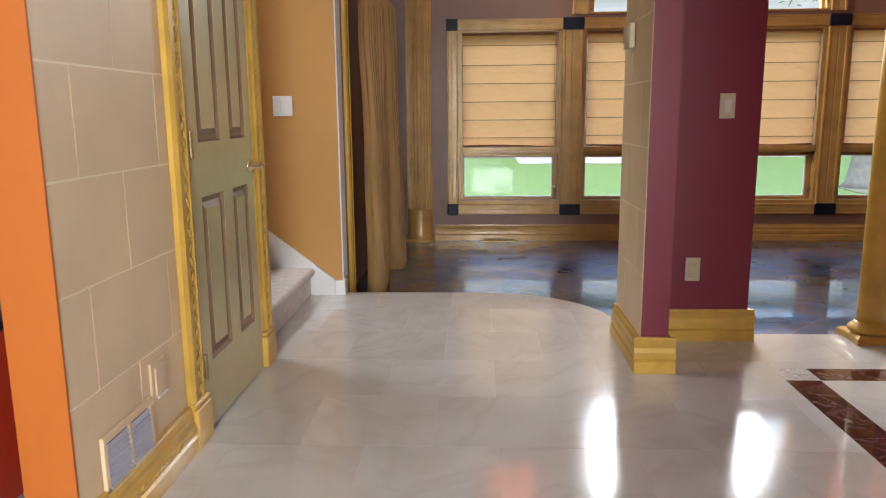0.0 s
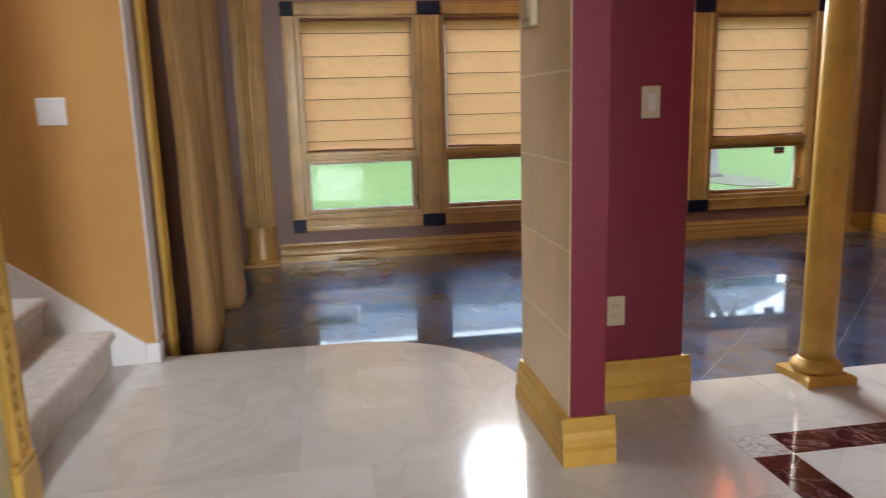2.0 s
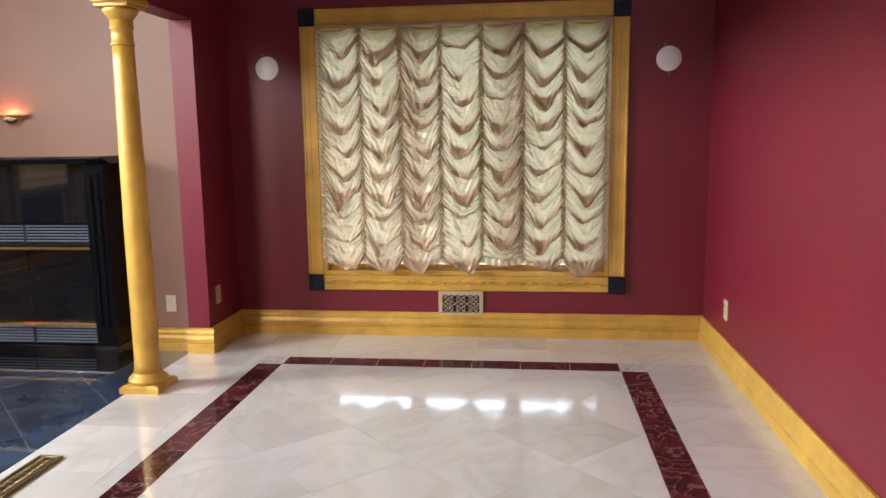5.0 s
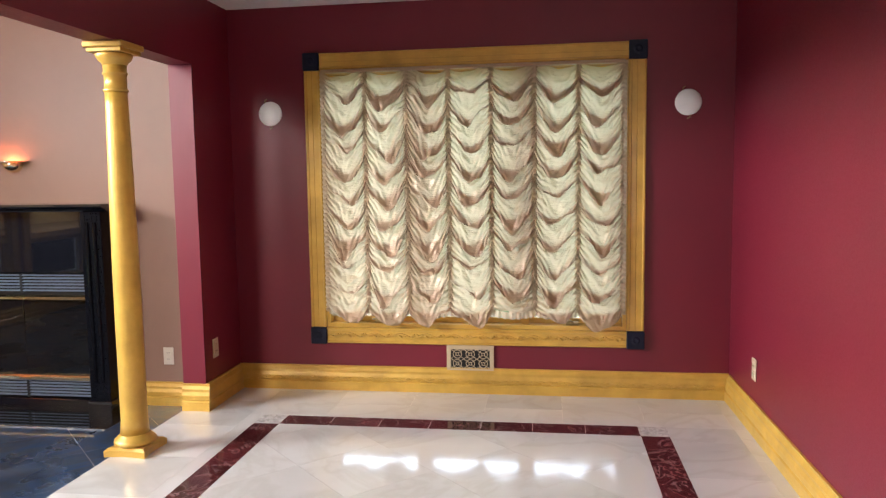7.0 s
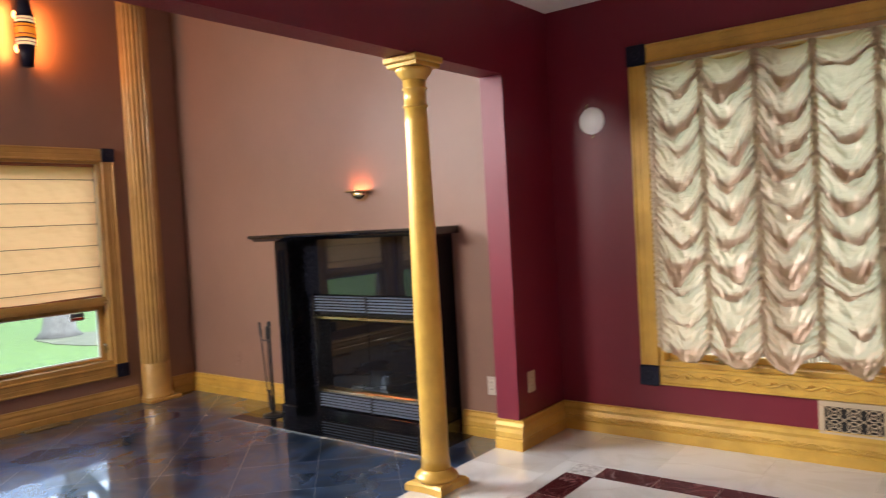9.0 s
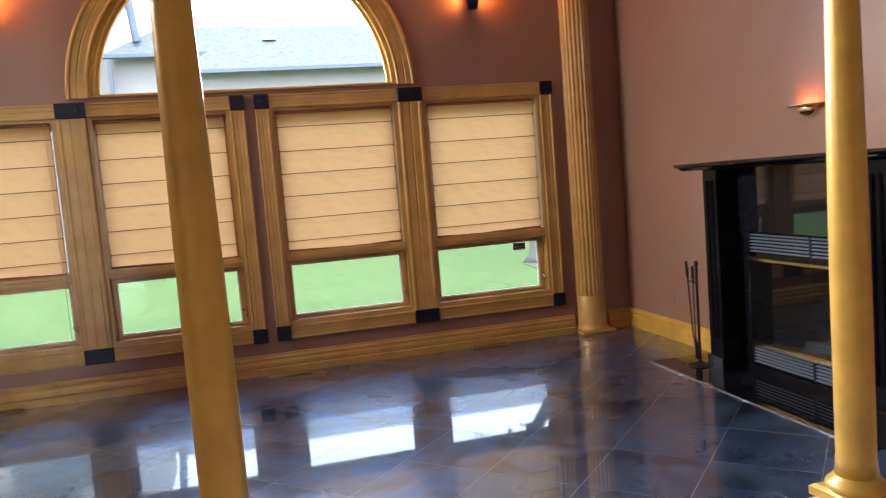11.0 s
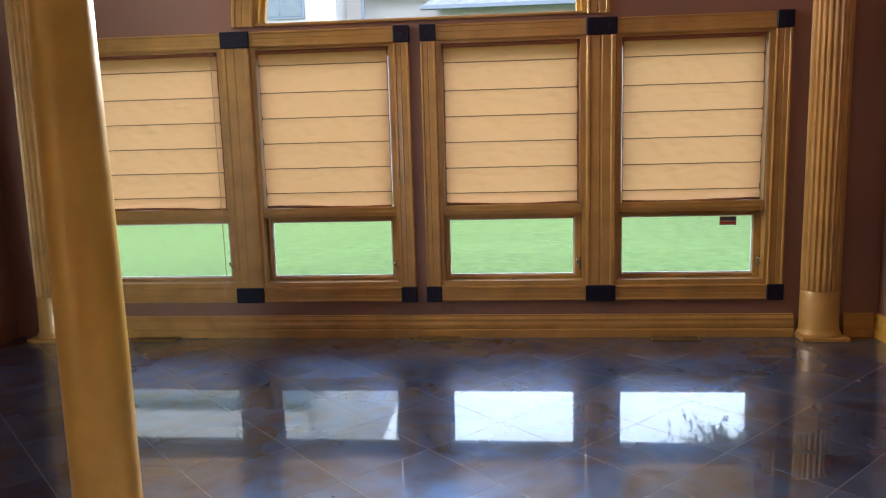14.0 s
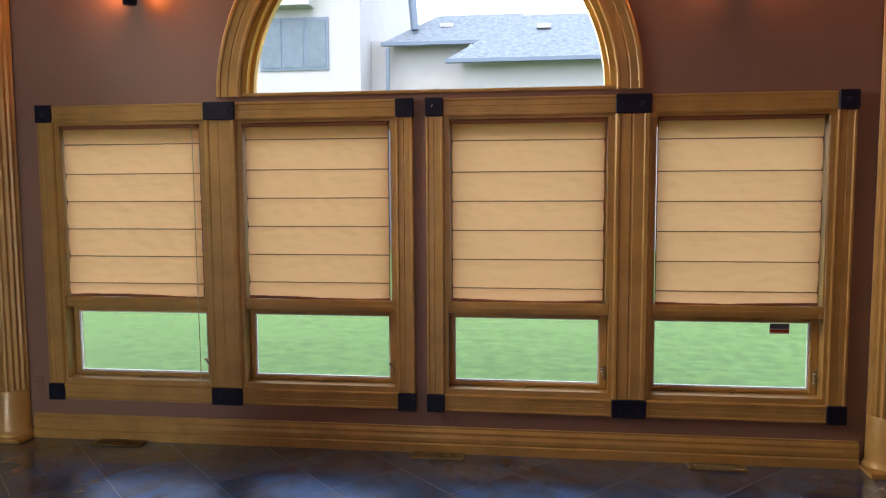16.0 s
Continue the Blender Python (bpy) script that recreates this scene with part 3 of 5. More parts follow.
    for a in ((x0 + 0.021, WN + 0.10, 0.786, x0 + 0.050, WN + 0.13, WZ1 - 0.021), (x1 - 0.056, WN + 0.10, 0.786, x1 - 0.021, WN + 0.13, WZ1 - 0.021), (x0 + 0.050, WN + 0.10, WZ1 - 0.07, x1 - 0.056, WN + 0.13, WZ1 - 0.021)):
        box(bm, *a)
    add("upper_sash", bm, M_GOLDWIN)
    g = add("upper_pane", abox(x0 + 0.051, WN + 0.113, 0.787, x1 - 0.057, WN + 0.117, WZ1 - 0.071), M_GLASS)
    g.visible_shadow = False
    # lever lock
    cx = x1 - 0.036
    lk = add("lock", abox(cx - 0.010, WN + 0.058, 0.318, cx + 0.010, WN + 0.0748, 0.402, bevel=0.005), M_REGISTER, w, "small bronze lock plate")
    bm = tube(bmesh.new(), [(cx, WN + 0.060, 0.345), (cx + 0.002, WN + 0.034, 0.352), (cx - 0.010, WN + 0.022, 0.372), (cx - 0.020, WN + 0.016, 0.400)], [0.008, 0.008, 0.007, 0.009], 8)
    add("lock_lever", bm, M_CHROME, lk, "worn nickel lever", True)
    bm = abox((x0 + x1) / 2 - 0.012, WN + 0.054, WZ0 + 0.036, (x0 + x1) / 2 + 0.012, WN + 0.0745, WZ0 + 0.046, bevel=0.003)
    add("sash_stop", bm, M_REGISTER, w, "small bronze sash stop")
    return w


for i, (x0, x1) in enumerate(OPEN):
    w = great_window(i + 1, x0, x1)
    y = WN - 0.001
    off = Matrix.Translation((-x0, -WN, -WZ0))
    left_outer = i in (0, 2)

    def upright(nm, prof, xx):
        bm = sweep(bmesh.new(), prof, (xx, y, WZ0 + 0.002), (1, 0, 0), (0, -1, 0), (0, 0, 1), WZ1 - WZ0 - 0.004)
        bm.transform(off)
        part(nm, fix(bm), M_GOLDWIN, w)

    blocks = []
    if left_outer:
        upright("side_casing", CASE, x0 - 0.105)
        upright("mullion_casing", CASE2, x1)
        blocks += [(x0 - 0.108, x0), (x1, x1 + 0.2)]
    else:
        upright("side_casing", CASE, x1)
        blocks += [(x1, x1 + 0.108)]
    for a, b in blocks:
        for z0, z1 in ((WZ0 - 0.107, WZ0 - 0.0), (WZ1 + 0.0, WZ1 + 0.107)):
            bm = abox(a, y - 0.034, z0, b, y, z1, bevel=0.004)
            bm.transform(off)
            blk = part("corner_block", bm, M_BLOCK, w, "black corner block")
            for k in ((-0.05, 0.05) if b - a > 0.15 else (0,)):
                bm = lathe(bmesh.new(), [(0.016, 0), (0.016, 0.003), (0.010, 0.006), (0.004, 0.004)], n=14)
                bm.transform(off @ Matrix.Translation(((a + b) / 2 + k, y - 0.034, (z0 + z1) / 2)) @ Matrix.Rotation(math.pi / 2, 4, "X"))
                part("rosette", fix(bm), M_BLOCK, blk)


def roman_blind(x0, x1, seed):
    b = thing("roman_blind", "peach translucent roman blind, lowered over the upper sash", "blind", (x0, WN, WZ1), "roman blinds")
    rnd = random.Random(seed)
    bx0, bx1, zt, zb, y = x0 + 0.046, x1 - 0.054, WZ1 - 0.022, 0.790, WN + 0.030
    lift = (0.008, 0.026, 0.004, 0.0)[seed]
    seams = [z + lift for z in (0.863, 1.035, 1.208, 1.381, 1.554, 1.738)]

    def wave(u, z):
        return 0.006 * noise.noise(Vector((u * 5 + seed * 7, z * 5, seed))) + 0.005 * noise.noise(Vector((u * 9 + z * 7, z * 2, seed + 3))) + 0.0045 * noise.noise(Vector((u * 14 - z * 16, u * 6 + z * 22, seed + 9)))

    bm = bmesh.new()
    nx, nz = 48, 110
    rows = []
    for j in range(nz + 1):
        z = zb + (zt - zb) * j / nz
        lo = max([s for s in seams if s <= z], default=zb)
        hi = min([s for s in seams if s > z], default=zt)
        f = (z - lo) / (hi - lo)
        belly = 0.012 * math.sin(math.pi * f) ** 0.7 if hi > lo else 0
        row = []
        for i in range(nx + 1):
            u = i / nx
            wob = wave(u, z)
            sag = 0.006 * math.sin(u * 5 + seed) * (1 if z < 0.83 else 0)
            row.append(bm.verts.new((bx0 + (bx1 - bx0) * u - x0, y - belly + wob - WN, z + sag - WZ1)))
        rows.append(row)
    for a, c in zip(rows, rows[1:]):
        for i in range(nx):
            bm.faces.new((a[i], a[i + 1], c[i + 1], c[i]))
    part("fabric", bm, M_BLIND, b, smooth=True)
    for s in seams:
        pts = [(bx0 + (bx1 - bx0) * k / 24 - x0, y - 0.004 + wave(k / 24, s) - WN, s + 0.0012 * (rnd.random() - 0.5) - WZ1) for k in range(25)]
        part("seam", tube(bmesh.new(), pts, 0.0032, 6), M_SEAM, b, "dark brown stitched seam")
    for k in (0, 1):
        xx = (bx0, bx1)[k]
        part("edge_tape", abox(xx - 0.003 - x0, y - 0.004 - WN, zb - WZ1, xx + 0.003 - x0, y + 0.004 - WN, zt - WZ1), M_SEAM, b, "dark edge tape")
    pts = [(bx0 + (bx1 - bx0) * k / 10 - x0, y - 0.004 - WN, zb + 0.006 * math.sin(0.5 * k + seed) - WZ1) for k in range(11)]
    part("bottom_bar", tube(bmesh.new(), pts, 0.009, 8), M_SEAM, b, "brown bottom hem bar")
    part("headrail", abox(bx0 - x0, WN + 0.004 - WN, zt - 0.022 - WZ1, bx1 - x0, y + 0.02 - WN, zt + 0.001 - WZ1, bevel=0.003), M_SEAM, b, "brown head rail")
    if seed in (0, 3):
        cx = bx1 + (0.012 if seed == 3 else -0.02)
        z0 = 0.62 if seed == 3 else 0.16
        bm = tube(bmesh.new(), [(cx - x0, WN - 0.03 - WN, 1.85 - WZ1), (cx + 0.003 - x0, WN - 0.031 - WN, 1.2 - WZ1), (cx + 0.01 - x0, WN - 0.034 - WN, z0 + 0.1 - WZ1), (cx - 0.012 - x0, WN - 0.034 - WN, z0 - WZ1), (cx - 0.018 - x0, WN - 0.031 - WN, z0 + 0.13 - WZ1)], 0.0025, 6)
        part("pull_cord", bm, M_PLATE, b, "pale pull cord")
    return b


for i, (x0, x1) in enumerate(OPEN):
    roman_blind(x0, x1, i)

# label on the last pane
st = thing("window_sticker", "small black and red warning sticker on the glass", "sticker", (5.075, WN + 0.0925, 0.64))
part("sheet", abox(-0.055, -0.001, -0.03, 0.055, 0.001, 0.03), M_WHITEPLATE, st, "white paper")
part("black_bar", abox(-0.053, -0.0025, 0.0, 0.053, -0.0012, 0.028), M_FASCIA, st, "dark grey printed bar")
part("red_bar", abox(-0.053, -0.0025, -0.022, 0.053, -0.0012, -0.006), M_RED, st, "red printed bar")

# arched window
arch = thing("window_5", "half-round fixed window with a gold arched casing", "window", (AX, WN, AZ), "", "structure")


def arc_band(prof, n=64):
    """A moulding bent round the arch: prof gives radius and depth towards the room."""
    bm = bmesh.new()
    rings = []
    for i in range(n + 1):
        a = math.pi * i / n
        rings.append([bm.verts.new((r * math.cos(a), -d, r * math.sin(a))) for r, d in prof])
    k = len(prof)
    for a, b in zip(rings, rings[1:]):
        for j in range(k):
            bm.faces.new((a[j], a[(j + 1) % k], b[(j + 1) % k], b[j]))
    bm.faces.new(rings[0])
    bm.faces.new(rings[-1][::-1])
    return fix(bm)


part("arched_casing", arc_band([(AR + 0.004 + p * 0.150 / 0.105, q + 0.001) for p, q in CASE]), M_GOLDWIN, arch)
part("arched_jamb", arc_band([(AR - 0.03, -0.15), (AR - 0.03, 0.004), (AR + 0.003, 0.004), (AR + 0.003, -0.15)]), M_GOLD, arch)
part("arched_sash", arc_band([(AR - 0.055, -0.10), (AR - 0.055, -0.05), (AR - 0.031, -0.05), (AR - 0.031, -0.10)]), M_GOLD, arch)
part("window_sill", abox(-AR, -0.016, 0.0, AR, 0.15, 0.02, bevel=0.003), M_GOLDWIN, arch)
bm = bmesh.new()
ring0 = [bm.verts.new(((AR - 0.056) * math.cos(math.pi * i / 48), 0.075, (AR - 0.056) * math.sin(math.pi * i / 48) + 0.02)) for i in range(49)]
bm.faces.new(ring0)
g = part("pane", bm, M_GLASS, arch)
g.visible_shadow = False


# ---- fluted half columns on the north wall ----
def half_column(x, name="fluted_half_column"):
    t = thing(name, "tall gold fluted half-column with a plain lower drum against the wall", "column", (x, WN, LOW), "fluted half-columns")
    n, fl, r = 144, 11, 0.125
    prof = []
    for i in range(n + 1):
        a = math.pi * i / n
        ph = (i / n * fl) % 1.0
        d = 0.013 * max(0.0, math.sin(math.pi * min(1, max(0, (ph - 0.12) / 0.76)))) ** 0.8
        prof.append(((r - d) * math.cos(a), (r - d) * math.sin(a)))
    bm = sweep(bmesh.new(), [(p, q) for p, q in prof], (0, -0.012, 0.325), (1, 0, 0), (0, -1, 0), (0, 0, 1), TOP - LOW - 0.326)
    part("fluted_shaft", fix(bm), M_GOLDWIN, t)
    bm = lathe(bmesh.new(), [(0.140, 0.028), (0.143, 0.036), (0.138, 0.048), (0.130, 0.056), (0.126, 0.075), (0.125, 0.318), (0.121, 0.325)], (0, -0.012, 0), 40, -math.pi, 0)
    part("drum", fix(bm), M_GOLDWIN, t, smooth=True)
    part("plinth", abox(-0.150, -0.165, 0, 0.150, -0.0005, 0.028, bevel=0.004), M_GOLDWIN, t)
    return t


half_column(0.28)
half_column(5.65)


# ---- free-standing columns ----
def column(x, y):
    t = thing("column", "slender gold painted wooden column with square base and capital", "column", (x, y, 0), "columns under the beam")
    H = BEAMZ
    bm = bmesh.new()
    for z0, z1, h0, h1 in ((0, 0.030, 0.108, 0.108), (0.030, 0.042, 0.108, 0.094)):
        vs = []
        for zz, h in ((z0, h0), (z1, h1)):
            ringv = []
            for k in range(4):
                ax, ay = ((-1, -1), (1, -1), (1, 1), (-1, 1))[k]
                bx, by = ((-1, -1), (1, -1), (1, 1), (-1, 1))[(k + 1) % 4]
                for s in range(6):
                    f = s / 6
                    px, py = ax + (bx - ax) * f, ay + (by - ay) * f
                    pinch = 1 - 0.12 * math.sin(math.pi * f)
                    ringv.append(bm.verts.new((px * h * (pinch if abs(px) > 0.999 and k in (1, 3) else 1), py * h * (pinch if abs(py) > 0.999 and k in (0, 2) else 1), zz)))
            vs.append(ringv)
        m = len(vs[0])
        for i in range(m):
            bm.faces.new((vs[0][i], vs[0][(i + 1) % m], vs[1][(i + 1) % m], vs[1][i]))
        bm.faces.new(vs[0][::-1])
        bm.faces.new(vs[1])
    part("plinth", fix(bm), M_GOLD, t)
    part("base_moulding", lathe(bmesh.new(), [(0.090, 0.042), (0.099, 0.049), (0.102, 0.058), (0.098, 0.068), (0.090, 0.073), (0.088, 0.078), (0.079, 0.081), (0.076, 0.090), (0.070, 0.096)], n=40), M_GOLD, t, smooth=True)
    sh = []
    for i in range(25):
        f = i / 24
        r = 0.0640 - 0.0125 * max(0, (f - 0.4) / 0.6) ** 1.3
        if f < 0.04:
            r += 0.006 * (1 - f / 0.04)
        sh.append((r, 0.096 + f * (H - 0.23 - 0.096)))
    part("shaft", lathe(bmesh.new(), sh, n=40), M_GOLD, t, smooth=True)
    part("neck", lathe(bmesh.new(), [(0.051, H - 0.23), (0.058, H - 0.226), (0.058, H - 0.218), (0.052, H - 0.214), (0.051, H - 0.150), (0.058, H - 0.146), (0.058, H - 0.140), (0.053, H - 0.136), (0.054, H - 0.105)], n=40), M_GOLD, t, smooth=True)
    part("capital", lathe(bmesh.new(), [(0.054, H - 0.105), (0.062, H - 0.092), (0.074, H - 0.080), (0.082, H - 0.068), (0.085, H - 0.055), (0.080, H - 0.050)], n=40), M_GOLD, t, smooth=True)
    bm = bmesh.new()
    box(bm, -0.088, -0.088, H - 0.050, 0.088, 0.088, H - 0.030, bevel=0.003)
    box(bm, -0.100, -0.100, H - 0.030, 0.100, 0.100, H - 0.001, bevel=0.005)
    part("abacus", bm, M_GOLD, t)
    return t


column(2.785, 4.13)
column(4.875, 4.13)


# ---- fireplace ----
FPX = 5.76
fp = thing("fireplace", "black granite fireplace with brass-trimmed glass firebox and louvres", "fireplace", (FPX, 5.55, LOW))


def fbox(x0, y0, z0, x1, y1, z1, bevel=0.003):
    return abox(x0 - FPX, y0 - 5.55, z0 - LOW, x1 - FPX, y1 - 5.55, z1 - LOW, bevel=bevel)


XB = WH - 0.001
for y0, y1 in ((4.83, 4.97), (6.13, 6.27)):
    bm = fbox(FPX, y0, LOW + 0.003, XB, y1, 1.167)
    leg = part("leg", bm, M_HONED, fp, "polished black granite pier")
    bm = bmesh.new()
    for k in range(2):
        yy = y0 + 0.045 + k * 0.05
        tube(bm, [(-0.001, yy - 5.55, 0.22), (-0.001, yy - 5.55, 1.24)], 0.012, 8)
    part("reeding", bm, M_HONED, leg)
    part("foot", fbox(FPX - 0.018, y0 - 0.012, LOW + 0.003, XB, y1 + 0.012, LOW + 0.10, 0.004), M_GRANITE, leg)
bm = bmesh.new()
MANT = [(0, 0), (0.351, 0), (0.351, 0.014), (0.341, 0.024), (0.316, 0.028), (0.291, 0.046), (0.281, 0.048), (0, 0.048)]
sweep(bm, [(p, -q) for p, q in MANT], (XB - FPX, 4.775 - 5.55, 1.216 - LOW), (-1, 0, 0), (0, 0, 1), (0, 1, 0), 1.70)
part("mantel_shelf", fix(bm), M_GRANITE, fp, "black granite mantel shelf")
IX = 5.93
part("upper_panel", fbox(IX - 0.02, 4.971, 0.762, XB, 6.129, 1.166), M_GRANITE, fp, "polished black granite panel")
part("firebox", fbox(IX + 0.06, 4.971, LOW + 0.003, XB, 6.129, 0.761), M_BLACKMETAL, fp)
for y0, y1 in ((4.971, 5.03), (6.07, 6.129)):
    part("side_strip", fbox(IX, y0, LOW + 0.003, IX + 0.059, y1, 0.761), M_GRANITE, fp)
for zz, nm in ((0.625, "upper_louvre"), (-0.085, "lower_louvre")):
    # black sheet paints the shade between the fireplace slats
    part(nm + "_back", fbox(IX + 0.045, 5.031, zz - 0.005, IX + 0.059, 6.069, zz + 0.125), M_HOLE_SHADE, fp)
    for k in range(6):
        z = zz + 0.010 + k * 0.0205
        bm = sweep(bmesh.new(), [(0, 0), (0.004, 0.0), (0.016, 0.006), (0.016, 0.009), (0.004, 0.007), (0, 0.006)], (IX + 0.012 - FPX, 5.032 - 5.55, z - LOW), (1, 0, 0), (0, 0, 1), (0, 1, 0), 1.036)
        part("louvre_slat", fix(bm), M_SLAT, fp, "grey metal slat")
    part("centre_bracket", fbox(IX + 0.010, 5.54, zz, IX + 0.044, 5.56, zz + 0.125), M_BLACKMETAL, fp)
for zz in (0.578, 0.040):
    b = part("brass_bar", fbox(IX - 0.014, 5.02, zz - 0.004, IX + 0.05, 6.08, zz + 0.032, 0.010), M_BRASS, fp, "polished brass bar")
    part("latch", fbox(IX - 0.024, 5.51, zz + 0.004, IX - 0.0135, 5.59, zz + 0.020, 0.003), M_BRASS, b)
for y0, y1 in ((5.031, 5.548), (5.552, 6.069)):
    part("glass_door", fbox(IX + 0.022, y0, 0.069, IX + 0.03, y1, 0.577, 0.001), M_FIREGLASS, fp, "smoked glass firebox door")
part("base_plate", fbox(IX, 5.031, LOW + 0.003, IX + 0.059, 6.069, -0.092), M_GRANITE, fp)

hearth = tagged(part("hearth_slab", abox(5.53, 4.72, LOW - 0.002, WH - 0.032, 6.63, LOW + 0.004, bevel=0.001), M_GRANITE), "flush polished black granite hearth slab", "hearth", kind="structure")
part("edge_strip", abox(5.512, 4.72, LOW - 0.002, 5.5295, 6.63, LOW + 0.006), M_CHROME, hearth, "bright metal edge strip")


# ---- fireplace tools ----
tools = thing("fireplace_tool_set", "wrought iron fireplace tool stand with shovel and poker on the hearth", "fire tools", (5.745, 6.37, LOW + 0.004))
part("base", lathe(bmesh.new(), [(0.085, 0), (0.085, 0.008), (0.06, 0.016), (0.02, 0.022), (0.012, 0.035)], n=24), M_BLACKMETAL, tools, smooth=True)
part("post", tube(bmesh.new(), [(0, 0, 0.03), (0, 0, 0.6), (0, 0, 0.66)], [0.009, 0.009, 0.014], 10), M_BLACKMETAL, tools, smooth=True)
part("hook_arm", tube(bmesh.new(), [(-0.012, 0.088, 0.575), (-0.008, 0.05, 0.56), (0, 0, 0.57), (-0.03, -0.022, 0.56), (-0.05, -0.035, 0.575)], 0.005, 8), M_BLACKMETAL, tools)
part("finial", lathe(bmesh.new(), [(0.006, 0.66), (0.014, 0.675), (0.016, 0.69), (0.012, 0.705), (0.004, 0.71)], n=16), M_BLACKMETAL, tools, smooth=True)
sv = part("shovel", tube(bmesh.new(), [(-0.012, 0.048, 0.18), (-0.012, 0.085, 0.58)], 0.005, 8), M_BLACKMETAL, tools)
part("handle", tube(bmesh.new(), [(-0.012, 0.085, 0.58), (-0.012, 0.088, 0.62), (-0.012, 0.095, 0.70)], [0.007, 0.012, 0.009], 10), M_BLACKMETAL, sv, smooth=True)
bm = bmesh.new()
g = []
for j in range(7):
    f = j / 6
    hw = 0.012 + 0.022 * math.sin(min(1, f * 1.3) * math.pi / 2)
    g.append([bm.verts.new((-0.012 + 0.014 * f + 0.010 * (k / 4 * 2 - 1) ** 2, 0.048 - 0.015 * f + hw * (k / 4 * 2 - 1), 0.19 - 0.16 * f)) for k in range(5)])
for a, b in zip(g, g[1:]):
    for k in range(4):
        bm.faces.new((a[k], a[k + 1], b[k + 1], b[k]))
bmesh.ops.solidify(bm, geom=bm.faces[:], thickness=0.003)
part("blade", bm, M_BLACKMETAL, sv)
pk = part("poker", tube(bmesh.new(), [(-0.05, -0.035, 0.06), (-0.05, -0.035, 0.57)], 0.005, 8), M_BLACKMETAL, tools)
part("handle", tube(bmesh.new(), [(-0.05, -0.035, 0.57), (-0.05, -0.035, 0.61), (-0.05, -0.035, 0.68)], [0.007, 0.012, 0.009], 10), M_BLACKMETAL, pk, smooth=True)


# ---- wall lamps ----
s = thing("wall_sconce", "brass half-bowl uplight sconce above the mantel", "wall lamp", (WH - 0.001, 5.615, 1.485))
part("bowl", fix(lathe(bmesh.new(), [(0.004, -0.062), (0.034, -0.058), (0.060, -0.036), (0.072, 0.0), (0.066, 0.004), (0.054, -0.032), (0.02, -0.052), (0.004, -0.055)], (0, 0, 0), 24, math.pi / 2, 3 * math.pi / 2)), M_BRASS, s, smooth=True)
part("rim_plate", fix(lathe(bmesh.new(), [(0.118, 0.004), (0.126, 0.008), (0.118, 0.012), (0.068, 0.010), (0.068, 0.004)], (0, 0, 0), 28, math.pi / 2, 3 * math.pi / 2)), M_BRASS, s, "flat brass rim", smooth=True)
part("bulb", fix(lathe(bmesh.new(), [(0.005, -0.050), (0.012, -0.046), (0.012, -0.034), (0.004, -0.028)], (-0.036, 0, 0), 12)), M_LAMPBULB, s, smooth=True)
glow_lamp("wall_sconce_light", (WH - 0.036, 5.615, 1.478), 2.2, (1.0, 0.27, 0.12), 0.012)


def striped_sconce(x):
    t = thing("striped_sconce", "tapered dark sconce with amber and cream striped glass, lit", "wall lamp", (x, WN - 0.075, 2.83), "striped sconces")
    sec = [("lower_cone", M_BLOCK, -0.26, -0.105, 0.038, 0.063, "dark blue-black lower cone"), ("cream_band", M_CREAMGLASS, -0.104, -0.062, 0.063, 0.068, "cream glass band"), ("dark_band", M_BLOCK, -0.061, -0.050, 0.0685, 0.0695, ""), ("amber_band", M_AMBER, -0.049, 0.049, 0.069, 0.069, "amber glass band"),
           ("dark_band", M_BLOCK, 0.050, 0.061, 0.0695, 0.0685, ""), ("cream_band", M_CREAMGLASS, 0.062, 0.104, 0.068, 0.063, "cream glass band"), ("upper_cone", M_BLOCK, 0.105, 0.26, 0.063, 0.038, "dark blue-black upper cone")]
    for nm, mt, z0, z1, r0, r1, lb in sec:
        part(nm, fix(lathe(bmesh.new(), [(r0, z0), ((r0 + r1) / 2 + 0.001, (z0 + z1) / 2), (r1, z1)], n=28)), mt, t, lb, smooth=True)
    for dz in (-0.030, 0.024):
        part("red_stripe", fix(lathe(bmesh.new(), [(0.0697, dz), (0.0702, dz + 0.004), (0.0697, dz + 0.008)], n=28)), M_RED, t, "dark red stripe", smooth=True)
    for dz in (-0.086, 0.080):
        part("brown_stripe", fix(lathe(bmesh.new(), [(0.0668, dz), (0.0675, dz + 0.003), (0.0668, dz + 0.006)], n=28)), M_SEAM, t, "thin brown stripe", smooth=True)
    part("bracket", abox(-0.02, 0.03, -0.07, 0.02, 0.0745, 0.07, bevel=0.003), M_BLACKMETAL, t)
    for dz in (-0.125, 0.125):
        part("bulb", fix(lathe(bmesh.new(), [(0.004, dz - 0.03), (0.013, dz - 0.012), (0.013, dz + 0.012), (0.004, dz + 0.03)], (-0.052, 0.045, 0), 12)), M_LAMPBULB, t, smooth=True)
    for sx in (-1, 1):
        eye = Vector((x + sx * 0.090, WN - 0.085, 2.83))
        lamp = area_lamp("striped_sconce_light", eye, eye + Vector((sx * 0.75, 0.6, 0)), 0.02, 0.40, 3.0, (1.0, 0.31, 0.07))
        lamp.data.size, lamp.data.size_y = 0.02, 0.40
    wash = area_lamp("striped_sconce_uplight", (x, WN - 0.085, 3.105), (x, WN + 0.12, 4.0), 0.06, 0.06, 5.0, (1.0, 0.48, 0.18))
    wash.data.spread = radians(150)


striped_sconce(4.77)
striped_sconce(1.24)


